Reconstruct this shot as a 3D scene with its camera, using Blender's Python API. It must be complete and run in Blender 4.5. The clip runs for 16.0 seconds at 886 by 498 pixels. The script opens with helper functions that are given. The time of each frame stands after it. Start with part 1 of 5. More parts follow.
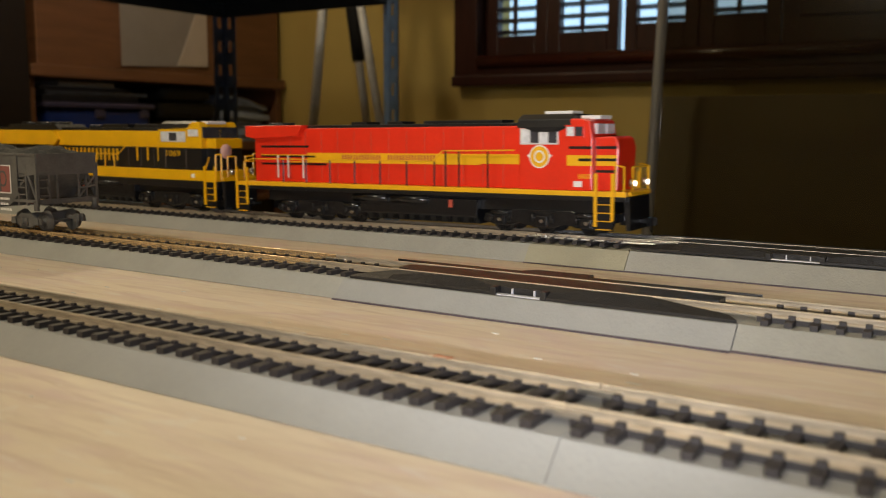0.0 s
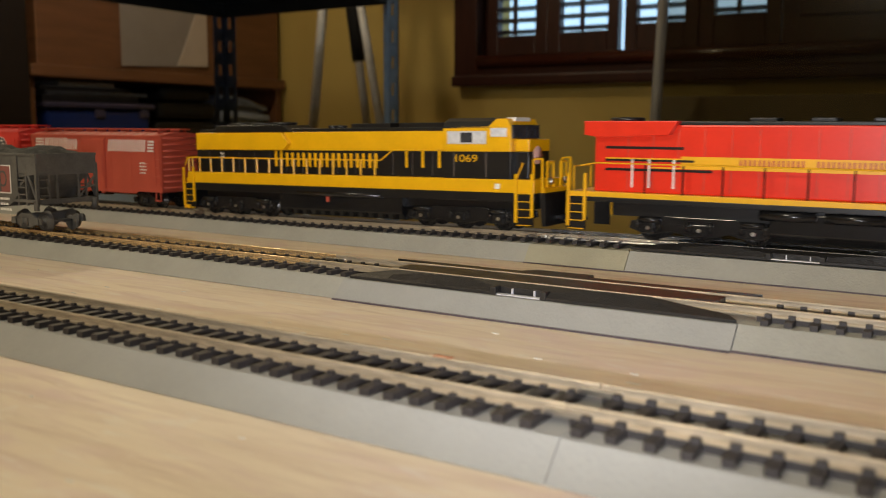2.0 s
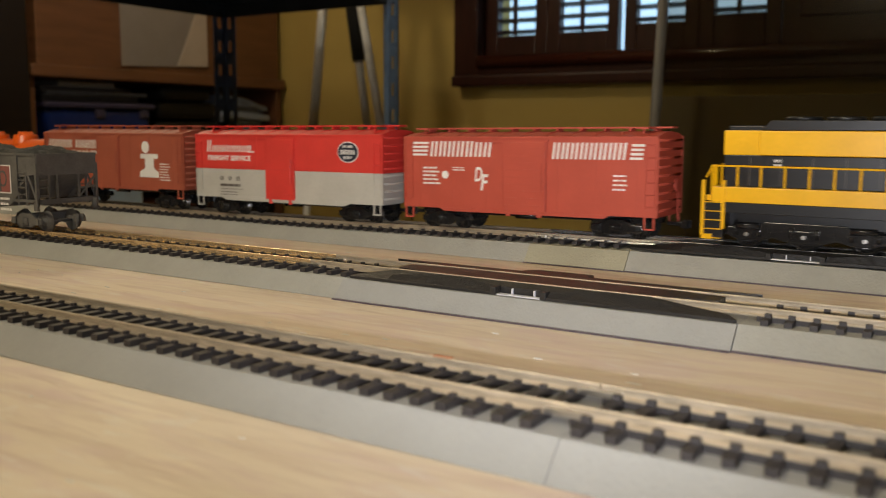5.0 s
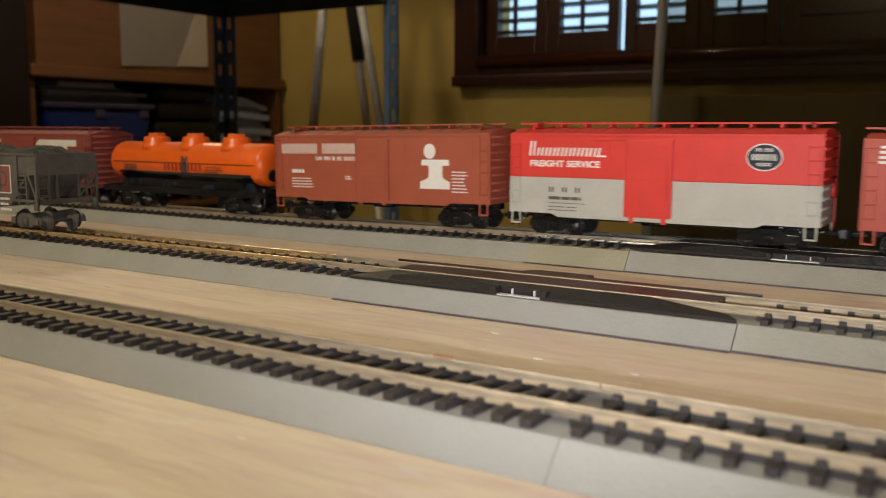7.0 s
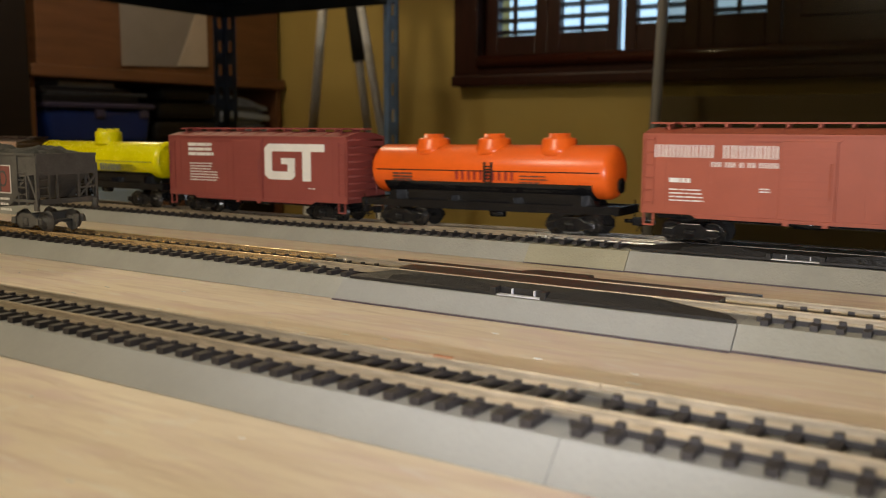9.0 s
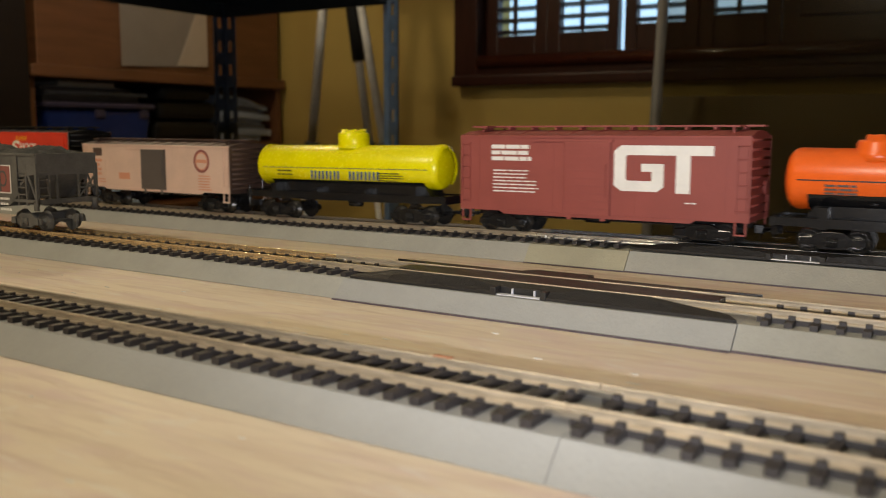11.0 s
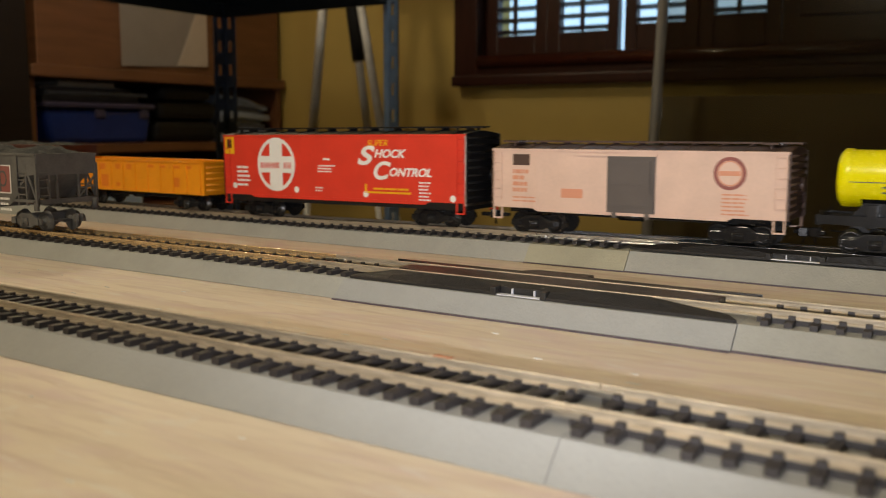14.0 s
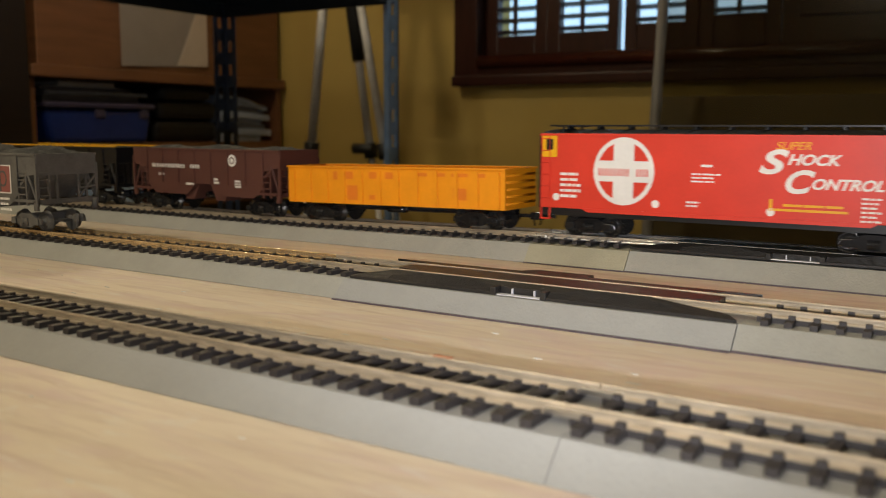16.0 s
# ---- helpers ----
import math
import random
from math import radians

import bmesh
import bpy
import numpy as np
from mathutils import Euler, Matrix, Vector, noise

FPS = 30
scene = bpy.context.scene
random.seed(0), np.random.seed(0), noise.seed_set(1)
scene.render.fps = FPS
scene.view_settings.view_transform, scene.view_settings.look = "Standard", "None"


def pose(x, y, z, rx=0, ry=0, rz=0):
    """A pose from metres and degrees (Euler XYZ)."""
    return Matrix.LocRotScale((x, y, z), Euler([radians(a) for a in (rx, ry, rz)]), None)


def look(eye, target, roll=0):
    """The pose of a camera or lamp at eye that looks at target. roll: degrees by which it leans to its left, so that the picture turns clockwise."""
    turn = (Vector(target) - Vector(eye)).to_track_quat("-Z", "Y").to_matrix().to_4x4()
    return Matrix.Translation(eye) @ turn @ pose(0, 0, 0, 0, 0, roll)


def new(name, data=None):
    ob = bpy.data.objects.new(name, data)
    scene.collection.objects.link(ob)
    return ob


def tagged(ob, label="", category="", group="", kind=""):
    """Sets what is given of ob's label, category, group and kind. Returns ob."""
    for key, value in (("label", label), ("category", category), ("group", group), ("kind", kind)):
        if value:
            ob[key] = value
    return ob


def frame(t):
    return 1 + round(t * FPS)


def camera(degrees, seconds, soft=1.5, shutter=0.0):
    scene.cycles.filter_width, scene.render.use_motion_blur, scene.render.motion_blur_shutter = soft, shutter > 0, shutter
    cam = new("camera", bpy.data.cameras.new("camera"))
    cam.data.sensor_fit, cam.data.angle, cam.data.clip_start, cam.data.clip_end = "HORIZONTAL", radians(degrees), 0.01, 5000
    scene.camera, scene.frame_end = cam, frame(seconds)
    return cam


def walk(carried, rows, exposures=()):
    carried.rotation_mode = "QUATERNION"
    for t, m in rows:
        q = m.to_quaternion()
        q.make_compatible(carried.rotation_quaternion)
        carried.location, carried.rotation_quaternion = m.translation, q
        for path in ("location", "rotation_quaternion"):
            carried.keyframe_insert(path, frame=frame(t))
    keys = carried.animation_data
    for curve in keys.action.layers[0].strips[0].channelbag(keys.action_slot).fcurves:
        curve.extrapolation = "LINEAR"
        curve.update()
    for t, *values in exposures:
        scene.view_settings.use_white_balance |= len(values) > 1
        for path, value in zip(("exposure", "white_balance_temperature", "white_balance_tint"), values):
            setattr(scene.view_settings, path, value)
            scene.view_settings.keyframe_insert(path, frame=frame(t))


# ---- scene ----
# ---------------- camera ----------------
YAW, PITCH, ROLL = 32.3925, 7.7055, 0.276
EYE = Vector((0.0, 0.0, 0.06503))
VIEW = Vector((-math.sin(radians(YAW)) * math.cos(radians(PITCH)), math.cos(radians(YAW)) * math.cos(radians(PITCH)), -math.sin(radians(PITCH))))
cam = camera(52.561, 16.0, soft=1.0, shutter=0.4)
cam.data.dof.use_dof = True
cam.data.dof.focus_distance = 0.37
cam.data.dof.aperture_fstop = 20
STAND = look(EYE, EYE + VIEW, ROLL)
walk(cam, [(0.0, STAND), (16.0, STAND)])

# the train's way along its track, in metres, every half second
WAY = [-0.8796, -0.8255, -0.7710, -0.7161, -0.6612, -0.6070, -0.5525, -0.4969, -0.4411, -0.3864, -0.3322, -0.2768, -0.2203, -0.1647, -0.1104, -0.0556,
       0.0, 0.0561, 0.1119, 0.1666, 0.2206, 0.2750, 0.3297, 0.3830, 0.4356, 0.4902, 0.5455, 0.5999, 0.6534, 0.7064, 0.7595, 0.8128, 0.8664]
Y_NEAR, Y_MID, Y_FAR = 0.1655, 0.2855, 0.4093
BED, TIE_TOP, RAIL_TOP = 0.0073, 0.0090, 0.0116


def lift(x):
    """How far the rear track climbs on its shim, in metres."""
    u = min(1.0, max(0.0, (x + 0.345) / 0.245))
    return 0.0025 * math.sin(u * math.pi / 2)

# ---------------- light ----------------
world = bpy.data.worlds.new("world")
world.use_nodes = True
scene.world = world
sky = world.node_tree.nodes.new("ShaderNodeTexSky")
sky.sky_type, sky.sun_disc, sky.sun_elevation, sky.sun_rotation = "NISHITA", False, radians(35), radians(20)
world.node_tree.links.new(sky.outputs[0], world.node_tree.nodes["Background"].inputs[0])
world.node_tree.nodes["Background"].inputs[1].default_value = 0.08
scene.view_settings.exposure = 0.0


def lamp(name, kind, watts, colour, m, size=0.1):
    data = bpy.data.lights.new(name, kind)
    data.energy, data.color = watts, colour
    if kind == "AREA":
        data.shape, data.size = "DISK", size
    else:
        data.shadow_soft_size = size
    ob = new(name, data)
    ob.matrix_world = m
    return ob


# the torch beside the camera's lens, a little below and to the side of it
SIDE = Vector((math.cos(radians(YAW)), math.sin(radians(YAW)), 0))
TORCH = EYE + SIDE * 0.008 + Vector((0, 0, -0.0135))
torch = lamp("torch", "SPOT", 4.6, (0.93, 0.94, 1.0), look(TORCH, TORCH + VIEW + SIDE * 0.07 + Vector((0, 0, 0.49))), 0.002)
torch.data.spot_size, torch.data.spot_blend = radians(92), 1.0
# warm bulbs of the room
lamp("ceiling_bulb", "POINT", 19.5, (0.96, 0.86, 0.65), pose(-0.40, -0.50, 0.74), 0.06)
lamp("shelf_bulb", "POINT", 9, (1.0, 0.82, 0.54), pose(-1.45, 1.05, 0.98), 0.05)


# ---------------- materials ----------------
def material(name, colour, rough=0.5, metal=0.0, vary=0.12, scale=60.0, bump=0.0, bump_scale=400.0, stretch=(1, 1, 1), second=None, spec=0.5, coat=0.0):
    m = bpy.data.materials.new(name)
    m.use_nodes = True
    n, l = m.node_tree.nodes, m.node_tree.links
    b = n["Principled BSDF"]
    b.inputs["Roughness"].default_value, b.inputs["Metallic"].default_value = rough, metal
    b.inputs["Specular IOR Level"].default_value = spec
    b.inputs["Coat Weight"].default_value = coat
    tc, mp = n.new("ShaderNodeTexCoord"), n.new("ShaderNodeMapping")
    mp.inputs["Scale"].default_value = stretch
    l.new(tc.outputs["Object"], mp.inputs[0])
    big, fine = n.new("ShaderNodeTexNoise"), n.new("ShaderNodeTexNoise")
    for t, s, d in ((big, scale, 4.0), (fine, scale * 9, 5.0)):
        l.new(mp.outputs[0], t.inputs["Vector"])
        t.inputs["Scale"].default_value, t.inputs["Detail"].default_value = s, d
    mix = n.new("ShaderNodeMix")
    mix.data_type = "RGBA"
    dark = tuple(c * (1 - vary) for c in colour) if second is None else second
    mix.inputs[6].default_value, mix.inputs[7].default_value = (*dark, 1), (*[min(1, c * (1 + vary * 0.5)) for c in colour], 1)
    add = n.new("ShaderNodeMath")
    add.operation = "MULTIPLY_ADD"
    l.new(fine.outputs[0], add.inputs[0])
    add.inputs[1].default_value = 0.45
    ramp = n.new("ShaderNodeMapRange")
    ramp.inputs[1].default_value, ramp.inputs[2].default_value = 0.45, 0.95
    l.new(big.outputs[0], add.inputs[2])
    l.new(add.outputs[0], ramp.inputs[0])
    l.new(ramp.outputs[0], mix.inputs[0])
    l.new(mix.outputs[2], b.inputs["Base Color"])
    rr = n.new("ShaderNodeMapRange")
    rr.inputs[3].default_value, rr.inputs[4].default_value = max(0.02, rough - 0.06), min(1, rough + 0.08)
    l.new(fine.outputs[0], rr.inputs[0])
    l.new(rr.outputs[0], b.inputs["Roughness"])
    if bump:
        bt, bn = n.new("ShaderNodeTexNoise"), n.new("ShaderNodeBump")
        l.new(mp.outputs[0], bt.inputs["Vector"])
        bt.inputs["Scale"].default_value, bt.inputs["Detail"].default_value = bump_scale, 6.0
        bn.inputs["Strength"].default_value, bn.inputs["Distance"].default_value = bump, 0.0006
        l.new(bt.outputs[0], bn.inputs["Height"])
        l.new(bn.outputs[0], b.inputs["Normal"])
    return m


def glow(name, colour, strength):
    m = bpy.data.materials.new(name)
    m.use_nodes = True
    b = m.node_tree.nodes["Principled BSDF"]
    b.inputs["Base Color"].default_value = (*colour, 1)
    b.inputs["Emission Color"].default_value, b.inputs["Emission Strength"].default_value = (*colour, 1), strength
    return m


def plywood_material():
    m = material("plywood", (0.79, 0.675, 0.53), 0.42, vary=0.2, scale=7, stretch=(1, 6, 1), second=(0.74, 0.61, 0.46), bump=0.3, bump_scale=60)
    n, l = m.node_tree.nodes, m.node_tree.links
    mix = [x for x in n if x.type == "MIX"][0]
    tc = [x for x in n if x.type == "TEX_COORD"][0]
    last = mix.outputs[2]
    # dark grain streaks, pinkish stains and pale flecks painted in for specular glints
    for size, scale, lo, hi, amount, colour in (((6, 45, 1), 4, 0.50, 0.74, 0.65, (0.58, 0.42, 0.31)), ((4, 11, 1), 6, 0.46, 0.72, 0.8, (0.71, 0.54, 0.49)),
                                               ((9, 30, 1), 6, 0.56, 0.76, 0.7, (0.84, 0.78, 0.68))):
        mp, tex = n.new("ShaderNodeMapping"), n.new("ShaderNodeTexNoise")
        mp.inputs["Scale"].default_value = size
        tex.inputs["Scale"].default_value, tex.inputs["Detail"].default_value, tex.inputs["Distortion"].default_value = scale, 8, 1.0
        l.new(tc.outputs["Object"], mp.inputs[0])
        l.new(mp.outputs[0], tex.inputs["Vector"])
        over, rng = n.new("ShaderNodeMix"), n.new("ShaderNodeMapRange")
        over.data_type = "RGBA"
        rng.inputs[1].default_value, rng.inputs[2].default_value, rng.inputs[4].default_value = lo, hi, amount
        l.new(tex.outputs[0], rng.inputs[0])
        l.new(rng.outputs[0], over.inputs[0])
        l.new(last, over.inputs[6])
        over.inputs[7].default_value = (*colour, 1)
        last = over.outputs[2]
    l.new(last, n["Principled BSDF"].inputs["Base Color"])
    return m


PLY = plywood_material()
PLY_EDGE = material("plywood_edge", (0.45, 0.32, 0.18), 0.8, scale=30, stretch=(1, 1, 40))
CORK = material("grey_roadbed_paint", (0.34, 0.332, 0.295), 0.7, vary=0.10, scale=45, bump=0.35, bump_scale=900)
CORK_B = material("pale_roadbed_paint", (0.315, 0.312, 0.295), 0.65, vary=0.08, scale=45, bump=0.3, bump_scale=900)
CORK_C = material("yellowed_roadbed_paint", (0.35, 0.325, 0.235), 0.7, vary=0.1, scale=45, bump=0.35, bump_scale=900)
TIE = material("black_tie_plastic", (0.034, 0.029, 0.029), 0.5, vary=0.4, scale=300, bump=0.3, bump_scale=2500)
RAIL = material("tarnished_rail", (0.50, 0.42, 0.31), 0.38, metal=0.55, vary=0.35, scale=120, stretch=(1, 8, 8), bump=0.1)
BRASS = material("brass_rail", (0.84, 0.63, 0.36), 0.24, metal=0.75, vary=0.35, scale=120, stretch=(1, 8, 8), bump=0.1)
STEEL = material("bright_rail", (0.80, 0.79, 0.77), 0.2, metal=0.9, vary=0.2, scale=120, stretch=(1, 8, 8))
RERAIL = material("black_rerailer_plastic", (0.022, 0.020, 0.019), 0.36, vary=0.35, scale=90, stretch=(1, 12, 1), bump=0.35, bump_scale=500)
CLIP = material("bare_clip_metal", (0.74, 0.73, 0.78), 0.4, metal=0.2, vary=0.2, scale=200)
FOOTLINE = material("dark_violet_line", (0.10, 0.075, 0.09), 0.5, vary=0.3, scale=200)
SILVER = material("silver_metal", (0.62, 0.60, 0.57), 0.3, metal=1.0, vary=0.2)
RUST = material("rust", (0.42, 0.17, 0.08), 0.8, vary=0.4, scale=300)


def paint(name, colour, rough=0.38, **k):
    return material(name, colour, rough, vary=k.pop("vary", 0.10), scale=k.pop("scale", 70), bump=k.pop("bump", 0.05), bump_scale=1500, **k)


RED = paint("bright_red_paint", (0.74, 0.030, 0.010), 0.3)
CARRED = paint("oxide_red_paint", (0.46, 0.075, 0.045), 0.5)
ICRED = paint("orange_brown_paint", (0.36, 0.085, 0.045), 0.55)
GTRED = paint("maroon_brown_paint", (0.27, 0.062, 0.05), 0.55)
SFRED = paint("scarlet_paint", (0.66, 0.042, 0.020), 0.42)
NYCRED = paint("red_paint", (0.64, 0.045, 0.035), 0.45)
NYCGREY = paint("light_grey_paint", (0.47, 0.455, 0.41), 0.5)
YELLOW = paint("golden_yellow_paint", (0.82, 0.44, 0.004), 0.33)
STRIPE = paint("gold_stripe_paint", (0.80, 0.42, 0.008), 0.4)
LEMON = paint("lemon_yellow_plastic", (0.82, 0.74, 0.0), 0.25)
ORANGE = paint("orange_plastic", (0.85, 0.13, 0.012), 0.3)
AMBER = paint("amber_plastic", (0.83, 0.30, 0.008), 0.4)
DECALRED = paint("faded_red_lettering", (0.74, 0.19, 0.012), 0.5)
CREAM = paint("peach_cream_paint", (0.66, 0.46, 0.36), 0.55)
PINKISH = paint("faded_orange_lettering", (0.62, 0.27, 0.16), 0.6)
BROWN = paint("dark_brown_paint", (0.085, 0.052, 0.042), 0.3)
GREYBROWN = paint("grey_brown_paint", (0.10, 0.082, 0.072), 0.55)
HOPBROWN = paint("red_brown_paint", (0.09, 0.031, 0.022), 0.6)
BLACK = paint("satin_black_paint", (0.008, 0.008, 0.009), 0.35, vary=0.3)
GLOSS = paint("gloss_black_paint", (0.010, 0.010, 0.011), 0.16, vary=0.3)
CHASSIS = paint("black_chassis_plastic", (0.010, 0.010, 0.011), 0.2, vary=0.4)
WHEEL = material("dark_wheel_metal", (0.07, 0.067, 0.064), 0.26, metal=0.8, vary=0.3, scale=300)
WHITE = paint("white_lettering", (0.78, 0.76, 0.72), 0.5)
BLUEPAINT = paint("navy_lettering", (0.02, 0.06, 0.22), 0.5)
NAVY = paint("dark_navy_emblem", (0.012, 0.016, 0.03), 0.5)
WEATHER = material("weathered_grey_plastic", (0.110, 0.102, 0.092), 0.8, vary=0.35, scale=110, second=(0.075, 0.07, 0.062), bump=0.3, bump_scale=900)
COAL = material("coal", (0.05, 0.048, 0.042), 0.75, vary=0.5, scale=400, bump=0.8, bump_scale=700)
DULLRED = paint("faded_red_placard", (0.26, 0.085, 0.07), 0.7)
# pale panes carry a reflection in their base colour, dark panes carry none
SHINEGLASS = material("cab_window", (0.70, 0.70, 0.72), 0.12, vary=0.35, scale=250, spec=0.8)
GLASSD = material("dark_cab_window", (0.05, 0.05, 0.06), 0.1, vary=0.4, scale=250, spec=0.8)
CABFRAME = paint("pale_silver_paint", (0.60, 0.58, 0.56), 0.3)
LENS = glow("lit_headlight", (1.0, 0.9, 0.7), 5.0)
PINK = paint("pale_pink_disc", (0.72, 0.45, 0.40), 0.5)


# ---------------- mesh helpers; trains are written in millimetres ----------------
MM = 0.001


def box(bm, x0, x1, y0, y1, z0, z1, k=MM, bevel=0.0):
    v = [bm.verts.new((x * k, y * k, z * k)) for x in (x0, x1) for y in (y0, y1) for z in (z0, z1)]
    fs = [bm.faces.new([v[i] for i in q]) for q in ((0, 1, 3, 2), (4, 6, 7, 5), (0, 4, 5, 1), (2, 3, 7, 6), (0, 2, 6, 4), (1, 5, 7, 3))]
    if bevel:
        es = list({e for f in fs for e in f.edges})
        bmesh.ops.bevel(bm, geom=es, offset=bevel * k, segments=2, affect="EDGES", profile=0.5)


def prism(bm, pts, a0, a1, axis="x", k=MM, bevel=0.0):
    """A polygon swept along an axis: (y, z) along x, (x, z) along y, (x, y) along z."""
    def at(p, a):
        return {"x": (a, p[0], p[1]), "y": (p[0], a, p[1]), "z": (p[0], p[1], a)}[axis]
    lo = [bm.verts.new([c * k for c in at(p, a0)]) for p in pts]
    hi = [bm.verts.new([c * k for c in at(p, a1)]) for p in pts]
    n = len(pts)
    fs = [bm.faces.new(lo), bm.faces.new(hi[::-1])]
    fs += [bm.faces.new((lo[i], hi[i], hi[(i + 1) % n], lo[(i + 1) % n])) for i in range(n)]
    bmesh.ops.recalc_face_normals(bm, faces=fs)
    if bevel:
        bmesh.ops.bevel(bm, geom=list({e for f in fs for e in f.edges}), offset=bevel * k, segments=2, affect="EDGES", profile=0.5)


def rod(bm, p, q, r, seg=8, k=MM, r2=None):
    p, q = Vector(p), Vector(q)
    d = (q - p).normalized()
    s = d.orthogonal().normalized()
    t = d.cross(s)
    rings = []
    for c, rr in ((p, r), (q, r if r2 is None else r2)):
        rings.append([bm.verts.new((c + (s * math.cos(a) + t * math.sin(a)) * rr) * k) for a in (math.tau * i / seg for i in range(seg))])
    fs = [bm.faces.new(rings[0][::-1]), bm.faces.new(rings[1])]
    for i in range(seg):
        f = bm.faces.new((rings[0][i], rings[0][(i + 1) % seg], rings[1][(i + 1) % seg], rings[1][i]))
        f.smooth = seg > 6
        fs.append(f)


def lathe(bm, prof, centre, axis="x", seg=32, k=MM, keep=None):
    """A profile of (along, radius) turned about an axis."""
    rings = []
    for a, r in prof:
        ring = []
        for i in range(seg):
            w = math.tau * (i + 0.5) / seg
            c, s = r * math.cos(w), r * math.sin(w)
            o = {"x": (a, c, s), "y": (c, a, s), "z": (c, s, a)}[axis]
            ring.append(bm.verts.new([(o[j] + centre[j]) * k for j in range(3)]))
        rings.append(ring)
    fs = []
    for u, v in zip(rings, rings[1:]):
        for i in range(seg):
            if keep is None or keep(i, seg):
                f = bm.faces.new((u[i], u[(i + 1) % seg], v[(i + 1) % seg], v[i]))
                f.smooth = True
                fs.append(f)
    if keep is None:
        fs += [bm.faces.new(rings[0]), bm.faces.new(rings[-1])]
    bmesh.ops.recalc_face_normals(bm, faces=fs)


def part(name, bm, mat, parent=None, label="", at=None):
    """One mesh object under a thing or a part; bm may be a mesh that is shared."""
    if isinstance(bm, bmesh.types.BMesh):
        me = bpy.data.meshes.new(name)
        bm.to_mesh(me)
        bm.free()
        me.materials.append(mat)
    else:
        me = bm
    ob = new(name, me)
    ob.parent = parent
    if at is not None:
        ob.matrix_basis = at
    return tagged(ob, label)


def thing(name, label, category, m=None, group="", kind=""):
    ob = new(name)
    ob.empty_display_size = 0.01
    if m is not None:
        ob.matrix_basis = m
    return tagged(ob, label, category, group, kind)


def solo(name, bm, mat, label, category, group="", kind="", at=None):
    return tagged(part(name, bm, mat, None, label, at), "", category, group, kind)


def font(parent, words, x, z, height, width, y, mat, name="lettering", shear=0.0, bold=0.0):
    """Words as a thin mesh on the side that faces -y; x, z: the lower corner, in mm."""
    cu = bpy.data.curves.new("words", "FONT")
    cu.body, cu.size, cu.extrude, cu.shear, cu.offset = words, 1.0, 0.03, shear, bold
    tmp = bpy.data.objects.new("words", cu)
    scene.collection.objects.link(tmp)
    me = bpy.data.meshes.new_from_object(tmp.evaluated_get(bpy.context.evaluated_depsgraph_get()))
    bpy.data.objects.remove(tmp)
    co = np.array([v.co[:] for v in me.vertices])
    lo, hi = co.min(0), co.max(0)
    for v in me.vertices:
        a, b, c = (v.co[0] - lo[0]) / (hi[0] - lo[0]), (v.co[1] - lo[1]) / (hi[1] - lo[1]), (v.co[2] - lo[2]) / (hi[2] - lo[2])
        v.co = ((x + a * width) * MM, (y - 0.12 * c) * MM, (z + b * height) * MM)
    me.materials.clear()
    me.materials.append(mat)
    return part(name, me, mat, parent)


def bars(parent, letters, x, z, height, width, y, mat, slant=0.0, name="lettering", tall=0.0):
    """A name drawn as plain upright bars, two for each letter."""
    bm = bmesh.new()
    step = width / max(1, len(letters))
    for i, ch in enumerate(letters):
        if ch == " ":
            continue
        h = height + (tall if i == 0 else 0)
        w = step * 0.23
        for o in (0.07, 0.55):
            a = x + i * step + o * step
            prism(bm, [(a, z), (a + w, z), (a + w + slant, z + h), (a + slant, z + h)], y - 0.14, y, "y")
    return part(name, bm, mat, parent)


def lines(parent, x, z, width, rows, pitch, y, mat, h=None, seed=1, name="small_lettering"):
    """Writing too small to read, as broken plain bars."""
    bm = bmesh.new()
    rnd = random.Random(seed)
    for r in range(rows):
        a, zz = x, z - r * pitch
        end = x + width * rnd.uniform(0.7, 1.0)
        while a < end:
            w = rnd.uniform(0.12, 0.4) * width
            box(bm, a, min(a + w, end), y - 0.12, y, zz, zz + (h or pitch * 0.5))
            a += w + 0.5
    return part(name, bm, mat, parent)


# ---------------- the layout's board, roadbeds and tracks ----------------
def board():
    bm = bmesh.new()
    box(bm, -2.36, 2.2, -0.45, 0.446, -0.019, 0.0, 1, bevel=0.001)
    ob = solo("table_top", bm, PLY, "pale varnished plywood sheet that carries the model tracks", "table top", kind="structure")
    for i, (x, y) in enumerate([(a, b) for a in (-2.2, -0.7, 0.8, 2.1) for b in (-0.38, 0.38)]):
        bm = bmesh.new()
        box(bm, x - 0.035, x + 0.035, y - 0.035, y + 0.035, -1.0, -0.019, 1, bevel=0.003)
        part("leg", bm, PLY_EDGE, ob)
    return ob


def bed(name, y, x0, x1, mat, label, h=BED, base=0.0225, top=0.0163, shift=0.0):
    bm = bmesh.new()
    prism(bm, [(y - base - 0.0006 + shift, 0.0002), (y - top + shift, h), (y + top, h), (y + base, 0.0002)], x0, x1, "x", 1, bevel=0.0001)
    if y == Y_FAR:
        ramp(bm, 0.7, 0.003)
    return part(name, bm, mat, None, label)


def rail_mesh(x0, x1):
    bm = bmesh.new()
    prof = [(-1.1, 0), (1.1, 0), (1.1, 0.45), (0.3, 0.7), (0.3, 1.75), (0.55, 1.95), (0.55, 2.42), (0.47, 2.55), (0.28, 2.64), (-0.28, 2.64), (-0.47, 2.55), (-0.55, 2.42), (-0.55, 1.95), (-0.3, 1.75), (-0.3, 0.7), (-1.1, 0.45)]
    prism(bm, [(a * MM, b * MM) for a, b in prof], x0, x1, "x", 1)
    return bm


